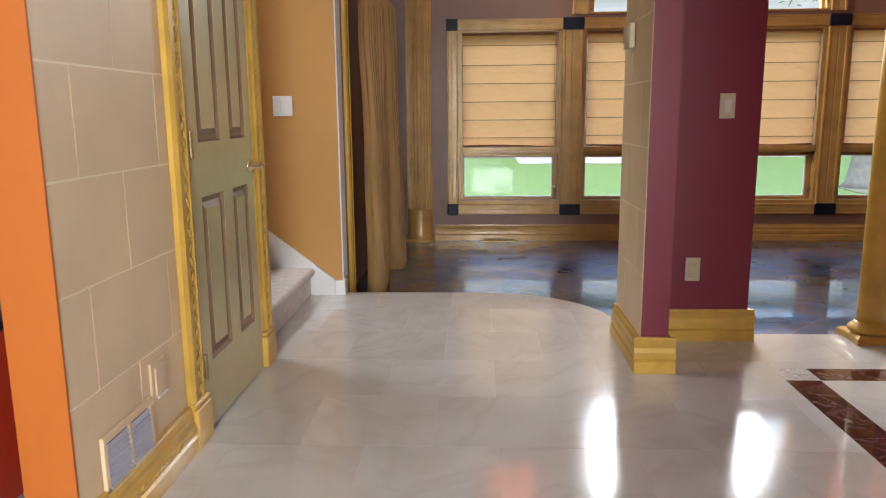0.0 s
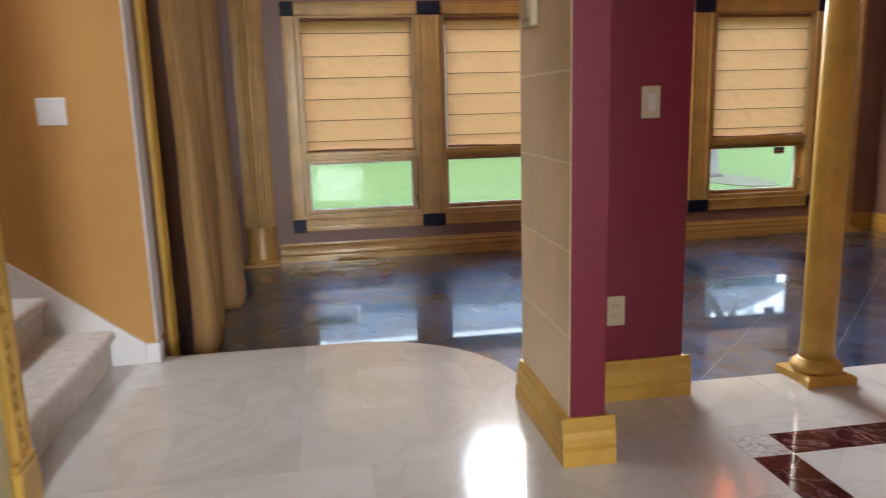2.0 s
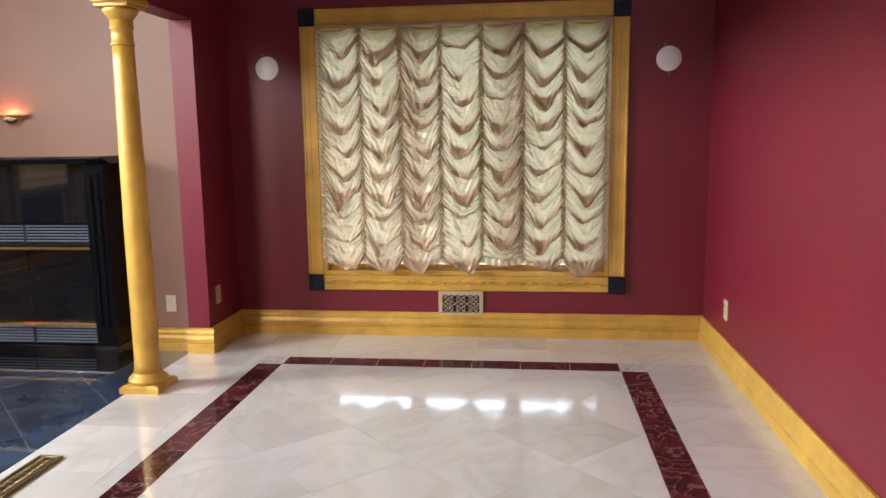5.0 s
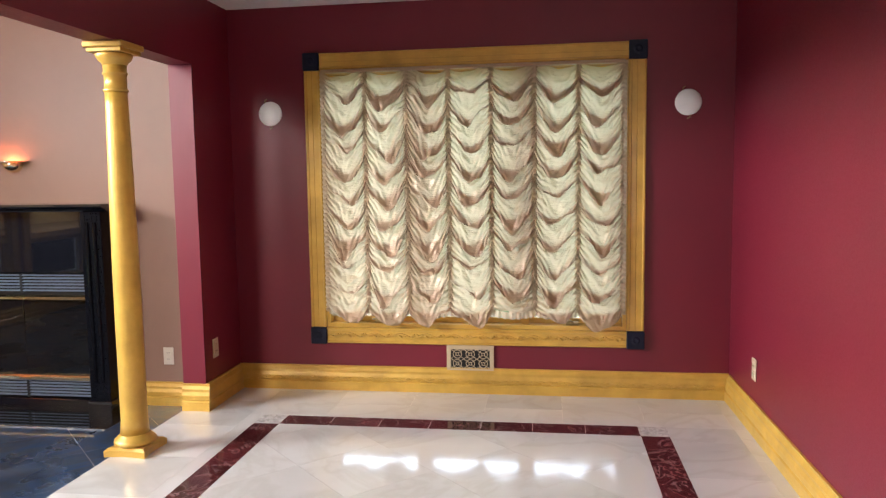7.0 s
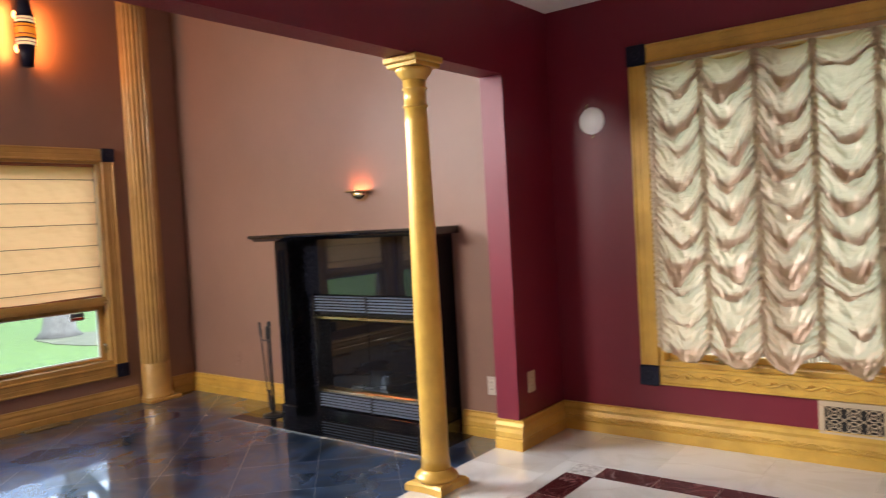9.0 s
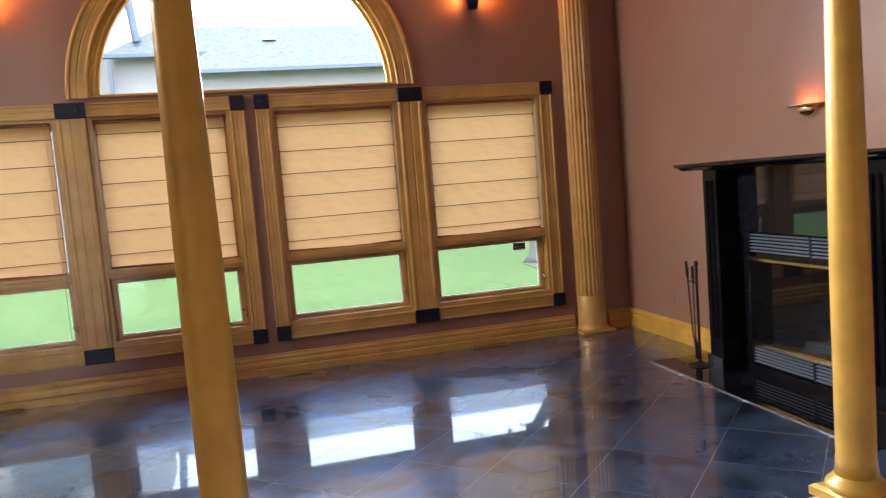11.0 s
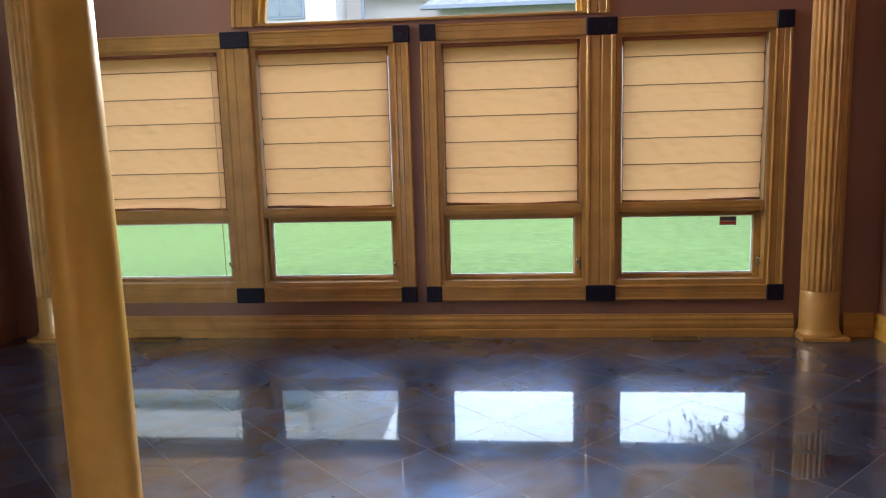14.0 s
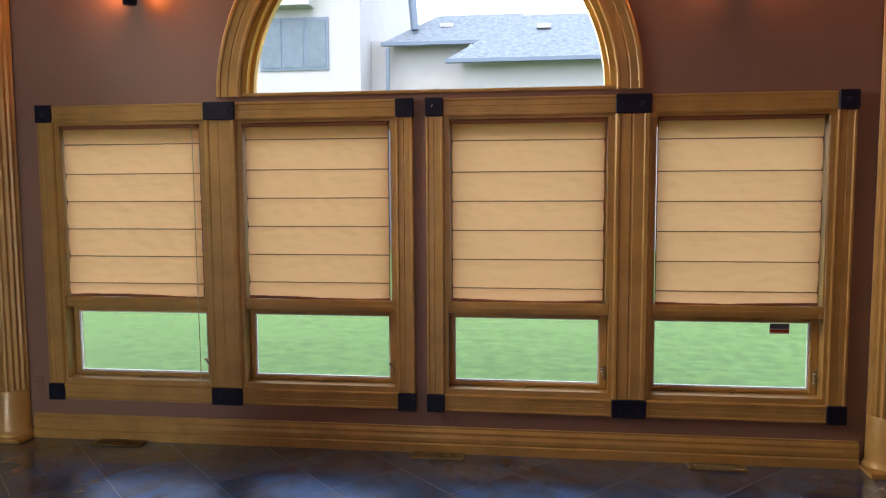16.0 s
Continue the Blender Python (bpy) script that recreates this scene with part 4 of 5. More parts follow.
# ---- dining window and its festoon shade ----
w2 = thing("window_6", "wide three-light window with carved gold casing and black corner blocks", "window", (WE, 2.54, 1.21), "", "structure")


def w2part(nm, bm, mat, label="", smooth=False, parent=None):
    bm.transform(Matrix.Translation((-WE, -2.54, -1.21)))
    return part(nm, bm, mat, parent or w2, label, smooth)


xw = WE - 0.001
w2part("head_casing", fix(sweep(bmesh.new(), [(p * 0.98, q) for p, q in CASE], (xw, W2Y0, W2Z1 + 0.103), (0, 0, -1), (-1, 0, 0), (0, 1, 0), W2Y1 - W2Y0)), M_GOLD)
w2part("bottom_casing", fix(sweep(bmesh.new(), [(p * 0.98, q) for p, q in CASE], (xw, W2Y0, W2Z0 - 0.103), (0, 0, 1), (-1, 0, 0), (0, 1, 0), W2Y1 - W2Y0)), M_GOLD)
for yy in (W2Y0 - 0.103, W2Y1):
    w2part("side_casing", fix(sweep(bmesh.new(), [(p * 0.98, q) for p, q in CASE], (xw, yy, W2Z0 + 0.002), (0, 1, 0), (-1, 0, 0), (0, 0, 1), W2Z1 - W2Z0 - 0.004)), M_GOLD)
bm = vine(Vector((xw - 0.022, W2Y0 + 0.02, W2Z0 - 0.050)), Vector((0, W2Y1 - W2Y0 - 0.04, 0)), Vector((-1, 0, 0)), Vector((0, 0, 1)), 0.013, 0.16)
w2part("carving", bm, M_GOLD, "carved leaf run", True)
for y0 in (W2Y0 - 0.105, W2Y1):
    for z0 in (W2Z0 - 0.107, W2Z1):
        b = w2part("corner_block", abox(xw - 0.036, y0, z0, xw, y0 + 0.105, z0 + 0.107, bevel=0.005), M_BLOCK, "black corner block")
        bm = lathe(bmesh.new(), [(0.026, 0), (0.026, 0.004), (0.016, 0.008), (0.006, 0.005)], n=18)
        bm.transform(Matrix.Translation((xw - 0.036, y0 + 0.0525, z0 + 0.0535)) @ Matrix.Rotation(-math.pi / 2, 4, "Y"))
        w2part("rosette", fix(bm), M_BLOCK, parent=b)
bm = bmesh.new()
box(bm, WE - 0.008, W2Y0 + 0.001, W2Z0 + 0.001, WE + 0.16, W2Y1 - 0.001, W2Z0 + 0.025)
box(bm, WE - 0.008, W2Y0 + 0.001, W2Z1 - 0.022, WE + 0.16, W2Y1 - 0.001, W2Z1 - 0.001)
box(bm, WE - 0.008, W2Y0 + 0.001, W2Z0 + 0.025, WE + 0.16, W2Y0 + 0.022, W2Z1 - 0.022)
box(bm, WE - 0.008, W2Y1 - 0.022, W2Z0 + 0.025, WE + 0.16, W2Y1 - 0.001, W2Z1 - 0.022)
w2part("window_frame", bm, M_GOLD)
LIGHTS = [(1.633, 2.190), (2.240, 2.840), (2.890, 3.449)]
for a, b in ((2.190, 2.240), (2.840, 2.890)):
    w2part("mullion", abox(WE + 0.03, a, W2Z0 + 0.026, WE + 0.14, b, W2Z1 - 0.023, bevel=0.004), M_GOLD)
for a, b in LIGHTS:
    bm = bmesh.new()
    box(bm, WE + 0.06, a, W2Z0 + 0.026, WE + 0.10, b, W2Z0 + 0.062, bevel=0.003)
    box(bm, WE + 0.06, a, W2Z1 - 0.055, WE + 0.10, b, W2Z1 - 0.023, bevel=0.003)
    box(bm, WE + 0.06, a, W2Z0 + 0.062, WE + 0.10, a + 0.028, W2Z1 - 0.055)
    box(bm, WE + 0.06, b - 0.028, W2Z0 + 0.062, WE + 0.10, b, W2Z1 - 0.055)
    w2part("sash", bm, M_GOLD)
    g = w2part("pane", abox(WE + 0.078, a + 0.028, W2Z0 + 0.062, WE + 0.082, b - 0.028, W2Z1 - 0.055), M_GLASS)
    g.visible_shadow = False
for yc in (1.93, 3.13):
    bm = bmesh.new()
    box(bm, WE + 0.015, yc - 0.04, W2Z0 + 0.026, WE + 0.055, yc + 0.04, W2Z0 + 0.045, bevel=0.004)
    tube(bm, [(WE + 0.02, yc, W2Z0 + 0.045), (WE + 0.0, yc + 0.01, W2Z0 + 0.055), (WE - 0.005, yc + 0.05, W2Z0 + 0.05)], 0.006)
    w2part("crank_handle", bm, M_REGISTER, "small bronze crank handle")

shade = thing("festoon_shade", "ruched champagne satin festoon shade with seven swagged columns, lowered", "blind", (WE - 0.02, 2.54, 1.27))
NC, Y0, Y1, ZT, ZB = 7, 1.640, 3.445, 2.005, 0.512
NU, FOLDS, PER = 30, 10, 34
LAM = (ZT - ZB) / FOLDS


def ridge(v):
    """Narrow crests, one a unit."""
    return 1 - abs(math.sin(math.pi * v)) ** 0.55


bm = bmesh.new()
grid = []
for j in range(FOLDS * PER + 1):
    p = j / PER
    k = min(FOLDS - 1, int(p))
    f = p - k
    row = []
    for i in range(NC * NU + 1):
        c = min(NC - 1, i // NU)
        u = i / NU - c
        y = Y0 + (Y1 - Y0) * i / (NC * NU)
        bow = 1 - abs(2 * u - 1) ** 1.5
        s_ = math.sin(math.pi * u) ** 0.55
        side = 2 * u - 1
        wob = noise.noise(Vector((c * 3.1 + k * 1.7, u * 2.2, 1.0)))
        wob2 = noise.noise(Vector((c * 5.3, k * 2.9, u * 4.0 + f * 2.0)))
        slack = noise.noise(Vector((c * 9.1, k * 4.3, 2.0)))
        over = max(0.0, 0.34 + 0.45 * wob + 0.25 * slack) * s_
        if f < 0.80:
            g_ = f / 0.80
            d = g_ ** 1.7
            zl = (1 + over) * g_
        else:
            g_ = (f - 0.80) / 0.20
            d = (1 - g_) ** 0.7
            zl = (1 + over) - over * g_
        # thin swag folds that gather towards the seams, and slanting pulls from each seam
        folds = ridge(2.4 * f + 0.9 * wob + 0.5 * slack + 0.35 * abs(side)) * (0.55 + 0.45 * wob2)
        pull = ridge(3.0 * p + 2.6 * abs(side) + 1.5 * noise.noise(Vector((c * 2.0 + u * 1.5, p * 0.8, 5.0)))) * abs(side) ** 0.7 * (1 - abs(side) ** 6)
        crumple = noise.noise(Vector((y * 24, p * 5.0 - 3.0 * bow, c * 2.0))) + 0.6 * noise.noise(Vector((y * 55, p * 11.0 - 6.0 * bow, c)))
        last = max(0.0, p - FOLDS + 1.5) / 1.5
        sag = (0.098 + 0.045 * slack + 0.02 * wob) * bow * min(1.0, 0.35 + p * 0.5) * (1 - 0.75 * last)
        skew = (0.030 * math.sin(c * 1.9 + k * 0.35) + 0.022 * slack) * side * s_
        z = ZT - LAM * (k + zl) - sag + 0.072 * min(1, p) * (1 - 0.75 * last) + skew + 0.014 * wob2 * s_ + 0.026 * min(1, p) * noise.noise(Vector((c * 7.7, p * 0.9, 4.0)))
        z = min(z, ZT)
        ruche = (1 - s_) * (0.010 * math.sin(2 * math.pi * p * 6.0 + c) + 0.006 * wob2)
        dd = 0.010 + ((0.030 + 0.022 * wob) * s_ + 0.006) * d + s_ * (0.023 * folds + 0.017 * pull + 0.008 * crumple) + ruche
        row.append(bm.verts.new((-0.008 - dd * min(1, p * 4 + 0.2), y - 2.54 + 0.004 * crumple, z - 1.27)))
    grid.append(row)
for a, b in zip(grid, grid[1:]):
    for i in range(NC * NU):
        bm.faces.new((a[i], a[i + 1], b[i + 1], b[i]))
part("fabric", bm, M_SATIN, shade, smooth=True)
for yy in (Y0 - 0.004, Y1 + 0.004):
    bm = bmesh.new()
    g0 = []
    for j in range(220):
        z = ZT - (ZT - ZB) * j / 219
        k = 0.010 * math.sin(j * 1.5) + 0.005 * noise.noise(Vector((j * 0.3, yy, 0)))
        g0.append([bm.verts.new((-0.02 - k, yy - 2.54 - 0.018, z - 1.27)), bm.verts.new((-0.03 + k * 0.6, yy - 2.54, z - 1.27)), bm.verts.new((-0.02 + k, yy - 2.54 + 0.018, z - 1.27))])
    for a, b in zip(g0, g0[1:]):
        for i in range(2):
            bm.faces.new((a[i], a[i + 1], b[i + 1], b[i]))
    part("frill", bm, M_SATIN, shade, "gathered side frill", True)
bm = bmesh.new()
g0 = []
hem = [(Y0 + (Y1 - Y0) * i / (NC * NU), i) for i in range(NC * NU + 1)]
for y, i in hem:
    c = min(NC - 1, i // NU)
    u = i / NU - c
    bow = 1 - (2 * u - 1) ** 2
    z = ZB + 0.016 - 0.020 * bow
    k = 0.010 * math.sin(i * 1.3)
    g0.append([bm.verts.new((-0.026 + k * 0.3, y - 2.54, z + 0.012 - 1.27)), bm.verts.new((-0.032 + k, y - 2.54, z - 0.010 - 1.27)), bm.verts.new((-0.032 + k * 1.5, y - 2.54, z - 0.030 - 1.27))])
for a, b in zip(g0, g0[1:]):
    for i in range(2):
        bm.faces.new((a[i], a[i + 1], b[i + 1], b[i]))
part("hem_frill", bm, M_SATIN, shade, "sheer gathered hem frill", True)
for c in range(1, NC):
    yc = Y0 + (Y1 - Y0) * c / NC - 2.54
    bm = bmesh.new()
    g0 = []
    for j in range(300):
        z = ZT - 0.01 - (ZT - ZB - 0.02) * j / 299
        k = 0.005 * math.sin(j * 1.05 + c) + 0.004 * noise.noise(Vector((j * 0.21, c * 3.0, 2)))
        e = 0.004 * noise.noise(Vector((j * 0.33, c * 5.0, 8)))
        g0.append([bm.verts.new((-0.016, yc - 0.017 - e, z - 1.27)), bm.verts.new((-0.031 - k, yc - 0.008, z - 1.27)), bm.verts.new((-0.026 + k * 0.5, yc, z - 1.27)), bm.verts.new((-0.031 - k, yc + 0.008, z - 1.27)), bm.verts.new((-0.016, yc + 0.017 + e, z - 1.27))])
    for a, b in zip(g0, g0[1:]):
        for i in range(4):
            bm.faces.new((a[i], a[i + 1], b[i + 1], b[i]))
    part("shirred_seam", bm, M_SATIN, shade, "gathered vertical seam band", True)
part("headrail", abox(-0.035, Y0 - 2.54 - 0.01, ZT - 0.012 - 1.27, 0.012, Y1 - 2.54 + 0.01, ZT + 0.008 - 1.27, bevel=0.003), M_SATIN, shade)


# ---- grilles, registers, plates ----
def scroll_grille(name, label, length, height, border, cols, rows, mat_frame, mat_bar, place):
    """Frame and scrollwork in its own x, z plane, facing -y."""
    t = thing(name, label, "vent")
    t.matrix_world = place
    L, Hh = length / 2, height / 2
    bm = bmesh.new()
    for a in ((-L, -0.012, -Hh, L, 0, -Hh + border), (-L, -0.012, Hh - border, L, 0, Hh), (-L, -0.012, -Hh + border, -L + border, 0, Hh - border), (L - border, -0.012, -Hh + border, L, 0, Hh - border)):
        box(bm, *a, bevel=0.002)
    part("frame", bm, mat_frame, t)
    # flat near-black sheet carries the shade behind the scrollwork
    part("shade_sheet", abox(-L + border, -0.003, -Hh + border, L - border, -0.0005, Hh - border), M_HOLE_SHADE, t)
    iw, ih = (length - 2 * border) / cols, (height - 2 * border) / rows
    for i in range(cols):
        for j in range(rows):
            c = (-L + border + iw * (i + 0.5), -0.008, -Hh + border + ih * (j + 0.5))
            bm = bmesh.new()
            ring(bm, c, min(iw, ih) * 0.44, min(iw, ih) * 0.04, (1, 0, 0), (0, 0, 1), 18, 5)
            ring(bm, (c[0], c[1] - 0.001, c[2]), min(iw, ih) * 0.15, min(iw, ih) * 0.04, (1, 0, 0), (0, 0, 1), 12, 5)
            for q in range(4):
                a = math.pi / 4 + q * math.pi / 2
                tube(bm, [(c[0] + math.cos(a) * min(iw, ih) * 0.17, c[1], c[2] + math.sin(a) * min(iw, ih) * 0.17), (c[0] + math.cos(a) * iw * 0.7, c[1], c[2] + math.sin(a) * ih * 0.7)], min(iw, ih) * 0.036, 5)
            part("scroll", bm, mat_bar, t)
    return t


scroll_grille("wall_grille", "tan scrollwork air grille under the dining window", 0.295, 0.172, 0.026, 3, 2, M_PLATE, M_PLATE, Matrix.Translation((WE - 0.001, 2.558, 0.216)) @ Matrix.Rotation(-math.pi / 2, 4, "Z"))
flat = Matrix.Rotation(-math.pi / 2, 4, "X")
scroll_grille("floor_register", "antique brass scrollwork floor register in the cream marble", 0.36, 0.105, 0.014, 9, 2, M_REGISTER, M_REGISTER, Matrix.Translation((3.828, 4.098, 0.001)) @ flat)
for x in (1.06, 3.09, 4.70):
    scroll_grille("floor_register", "antique brass scrollwork floor register by the baseboard", 0.32, 0.10, 0.014, 8, 2, M_REGISTER, M_REGISTER, Matrix.Translation((x, WN - 0.09, LOW + 0.001)) @ flat)


def wall_plate(name, label, category, place, w=0.072, h=0.116, mat=M_PLATE, style="outlet"):
    """A cover plate facing -y."""
    t = thing(name, label, category, group="wall plates")
    t.matrix_world = place
    part("plate", abox(-w / 2, -0.006, -h / 2, w / 2, 0, h / 2, bevel=0.0025), mat, t)
    if style == "outlet":
        for dz in (-0.021, 0.021):
            s = part("socket", abox(-0.017, -0.009, dz - 0.014, 0.017, -0.006, dz + 0.014, bevel=0.003), mat, t)
            for dx in (-0.006, 0.006):
                # slots are black blocks, with the shade of their depth painted on
                part("slot", abox(dx - 0.001, -0.0095, dz - 0.003, dx + 0.001, -0.0088, dz + 0.005), M_HOLE_SHADE, s)
    elif style == "rocker":
        part("rocker", abox(-0.017, -0.011, -0.033, 0.017, -0.006, 0.033, bevel=0.003), M_ROCKER, t, "ivory rocker switch")
    elif style == "double":
        for dx in (-0.028, 0.028):
            part("rocker", abox(dx - 0.017, -0.010, -0.033, dx + 0.017, -0.006, 0.033, bevel=0.002), M_WHITEPLATE, t)
    return t


EASTF = Matrix.Rotation(-math.pi / 2, 4, "Z")
WESTF = Matrix.Rotation(math.pi / 2, 4, "Z")
SOUTHF = Matrix.Rotation(math.pi, 4, "Z")
wall_plate("light_switch", "tan cover plate with an ivory rocker switch", "switch", Matrix.Translation((2.022, 4.109, 1.138)), style="rocker")
wall_plate("power_outlet", "ivory duplex outlet low on the burgundy wall", "outlet", Matrix.Translation((1.903, 4.109, 0.358)))
wall_plate("power_outlet", "ivory duplex outlet low on the burgundy wall", "outlet", Matrix.Translation((5.668, BEAM0 - 0.001, 0.343)))
wall_plate("power_outlet", "ivory duplex outlet low on the burgundy wall", "outlet", Matrix.Translation((5.488, 1.011, 0.324)) @ SOUTHF)
wall_plate("power_outlet", "pale duplex outlet beside the fireplace", "outlet", Matrix.Translation((WH - 0.001, 4.575, 0.192)) @ EASTF, mat=M_ROCKER)
wall_plate("power_outlet", "mauve painted outlet on the fireplace wall", "outlet", Matrix.Translation((WH - 0.001, 7.156, 0.189)) @ EASTF, mat=M_MAUVE)
wall_plate("power_outlet", "mauve painted outlet beside the half-column", "outlet", Matrix.Translation((0.465, WN - 0.001, 0.20)), mat=M_MAUVE)
wall_plate("power_outlet", "mauve painted outlet above the baseboard", "outlet", Matrix.Translation((3.17, WN - 0.001, 0.072)) @ Matrix.Rotation(math.pi / 2, 4, "Y"), mat=M_MAUVE, w=0.06, h=0.1)
wall_plate("light_switch", "white double switch plate on the ochre stair wall", "switch", Matrix.Translation((-0.315, 4.999, 1.165)), w=0.118, h=0.118, mat=M_WHITEPLATE, style="double")
for y in (3.805, 1.27):
    t = thing("blank_cover", "round white blank cover plate on the burgundy wall", "cover plate", (WE - 0.001, y, 1.76), "blank covers")
    bm = lathe(bmesh.new(), [(0.076, 0), (0.076, 0.004), (0.070, 0.009), (0.02, 0.011), (0.002, 0.011)], n=36)
    bm.transform(Matrix.Rotation(-math.pi / 2, 4, "Y"))
    part("disc", fix(bm), M_WHITEPLATE, t, smooth=True)
    for a in (1.15, 4.55):
        part("ear", tube(bmesh.new(), [(-0.004, 0.074 * math.cos(a), 0.074 * math.sin(a)), (-0.005, 0.088 * math.cos(a + 0.06), 0.088 * math.sin(a + 0.06)), (-0.005, 0.094 * math.cos(a + 0.22), 0.094 * math.sin(a + 0.22))], 0.0035, 6), M_REGISTER, t, "small dark wire ear")
th = thing("thermostat", "small pale thermostat box on the tan pier", "thermostat", (1.557, 4.02, 1.45))
part("case", abox(-0.03, -0.06, -0.055, -0.0005, 0.06, 0.055, bevel=0.006), M_PLATE, th)
part("cover", abox(-0.036, -0.045, -0.03, -0.0305, 0.045, 0.04, bevel=0.003), M_PLATE, th)


# ---- hall door and its casing ----
door = thing("door_1", "olive-gold painted panelled closet door, closed, with a brass lever", "door", (-0.100, DY0, 0), kind="structure")


def dpart(nm, bm, mat, label="", parent=None, smooth=False):
    bm.transform(Matrix.Translation((0.155, -DY0, 0)))
    return part(nm, bm, mat, parent or door, label, smooth)


dy0, dy1 = DY0 + 0.004, DY1 - 0.004
cols = [(dy0 + 0.088, dy0 + 0.310), (dy1 - 0.268, dy1 - 0.082)]
zrow = [(0.245, 0.835), (1.025, 1.83)]
bm = bmesh.new()
ycut = [dy0, cols[0][0], cols[0][1], cols[1][0], cols[1][1], dy1]
zcut = [0.008, zrow[0][0], zrow[0][1], zrow[1][0], zrow[1][1], DZ - 0.004]
for i in range(5):
    for j in range(5):
        if i in (1, 3) and j in (1, 3):
            continue
        box(bm, -0.195, ycut[i], zcut[j], -0.155, ycut[i + 1], zcut[j + 1])
dpart("slab", bm, M_DOOR)
for y0, y1 in cols:
    for z0, z1 in zrow:
        bm = bmesh.new()
        o = [(y0, z0), (y1, z0), (y1, z1), (y0, z1)]
        lay = []
        for ins, x in ((0.0, -0.1555), (0.010, -0.167), (0.022, -0.168), (0.045, -0.157)):
            lay.append([bm.verts.new((x, a + ins * (1 if k in (0, 3) else -1), b + ins * (1 if k in (0, 1) else -1))) for k, (a, b) in enumerate(o)])
        faces = []
        for a, b in zip(lay, lay[1:]):
            for k in range(4):
                faces.append(bm.faces.new((a[k], a[(k + 1) % 4], b[(k + 1) % 4], b[k])))
        p = dpart("panel_moulding", fix(bm), M_DOORBEVEL, "brown glazed panel moulding")
        dpart("panel", abox(-0.185, y0 + 0.045, z0 + 0.045, -0.156, y1 - 0.045, z1 - 0.045), M_DOOR, "raised olive panel")
bm = lathe(bmesh.new(), [(0.030, 0), (0.030, 0.005), (0.022, 0.012), (0.011, 0.016), (0.011, 0.045), (0.006, 0.048)], n=24)
bm.transform(Matrix.Translation((-0.155, 3.60, 0.905)) @ Matrix.Rotation(math.pi / 2, 4, "Y"))
hd = dpart("handle", fix(bm), M_BRASS, "polished brass lever handle", smooth=True)
dpart("lever", tube(bmesh.new(), [(-0.113, 3.60, 0.905), (-0.108, 3.628, 0.908), (-0.108, 3.668, 0.904), (-0.110, 3.698, 0.898)], [0.010, 0.009, 0.008, 0.007], 10), M_BRASS, "", hd, True)
for z in (0.25, 1.02, 1.78):
    dpart("hinge", tube(bmesh.new(), [(-0.145, DY0 + 0.002, z - 0.045), (-0.145, DY0 + 0.002, z + 0.045)], 0.007, 10), M_REGISTER, "bronze hinge")

DCASE = [(0, 0), (0, 0.018), (0.012, 0.030), (0.040, 0.030), (0.046, 0.022), (0.078, 0.022), (0.084, 0.030), (0.098, 0.028), (0.108, 0.020), (0.125, 0.014), (0.125, 0)]
case = thing("trim_door", "gilt ornate door casing with carved beads and plinth blocks", "door casing", (-0.113, DY0, 0), kind="structure")


def cpart(nm, bm, mat, label="", parent=None, smooth=False):
    bm.transform(Matrix.Translation((0.138, -DY0, 0)))
    return part(nm, bm, mat, parent or case, label, smooth)


for k, yy in enumerate((DY0 - 0.130, DY1 + 0.130)):
    sg = 1 if k == 0 else -1
    up = cpart("upright", fix(sweep(bmesh.new(), DCASE, (-0.138, yy, 0.165), (0, sg, 0), (1, 0, 0), (0, 0, 1), DZ - 0.03)), M_GOLD)
    bm = bmesh.new()
    for q in range(40):
        c = (-0.138 + 0.026, yy + sg * 0.062, 0.20 + q * 0.049)
        bmesh.ops.create_icosphere(bm, subdivisions=1, radius=1, matrix=Matrix.Translation(c) @ Matrix.Rotation(0.6 if q % 2 else -0.6, 4, "X") @ Matrix.Diagonal((0.006, 0.012, 0.024, 1)))
    cpart("carving", bm, M_ORNATE, "carved gilt bead run", up, True)
    bm = bmesh.new()
    a, b = sorted((yy - sg * 0.004, yy + sg * 0.129))
    box(bm, -0.138, a, 0, -0.100, b, 0.14, bevel=0.004)
    box(bm, -0.138, a, 0.14, -0.105, b, 0.164, bevel=0.006)
    cpart("plinth_block", bm, M_GOLD)
cpart("head", fix(sweep(bmesh.new(), DCASE, (-0.138, DY0 - 0.13, DZ + 0.135), (0, 0, -1), (1, 0, 0), (0, 1, 0), DY1 - DY0 + 0.26)), M_GOLD)

# return air vent and covered plate on the hall wall
rv = thing("return_vent", "tan framed two-part metal wall vent above the baseboard", "vent", (-0.110, 2.415, 0.205))
for a, b in ((-0.125, -0.008), (0.008, 0.125)):
    # dark sheet puts the shade between the vent slats into colour
    part("louvre_field", abox(0.001, a, -0.075, 0.004, b, 0.075), M_HOLE_SHADE, rv)
    for k in range(11):
        z = -0.072 + k * 0.0138
        bm = sweep(bmesh.new(), [(0, 0), (0.010, -0.006), (0.011, -0.004), (0.001, 0.003)], (0.004, a, z), (1, 0, 0), (0, 0, 1), (0, 1, 0), b - a)
        part("vent_slat", fix(bm), M_VENT, rv, "grey metal slat")
bm = bmesh.new()
for q in ((0, -0.145, -0.098, 0.012, 0.145, -0.076), (0, -0.145, 0.076, 0.012, 0.145, 0.098), (0, -0.145, -0.076, 0.012, -0.126, 0.076), (0, 0.126, -0.076, 0.012, 0.145, 0.076), (0, -0.0075, -0.076, 0.012, 0.0075, 0.076)):
    box(bm, *q, bevel=0.002)
part("frame", bm, M_STONEBLOCK, rv)
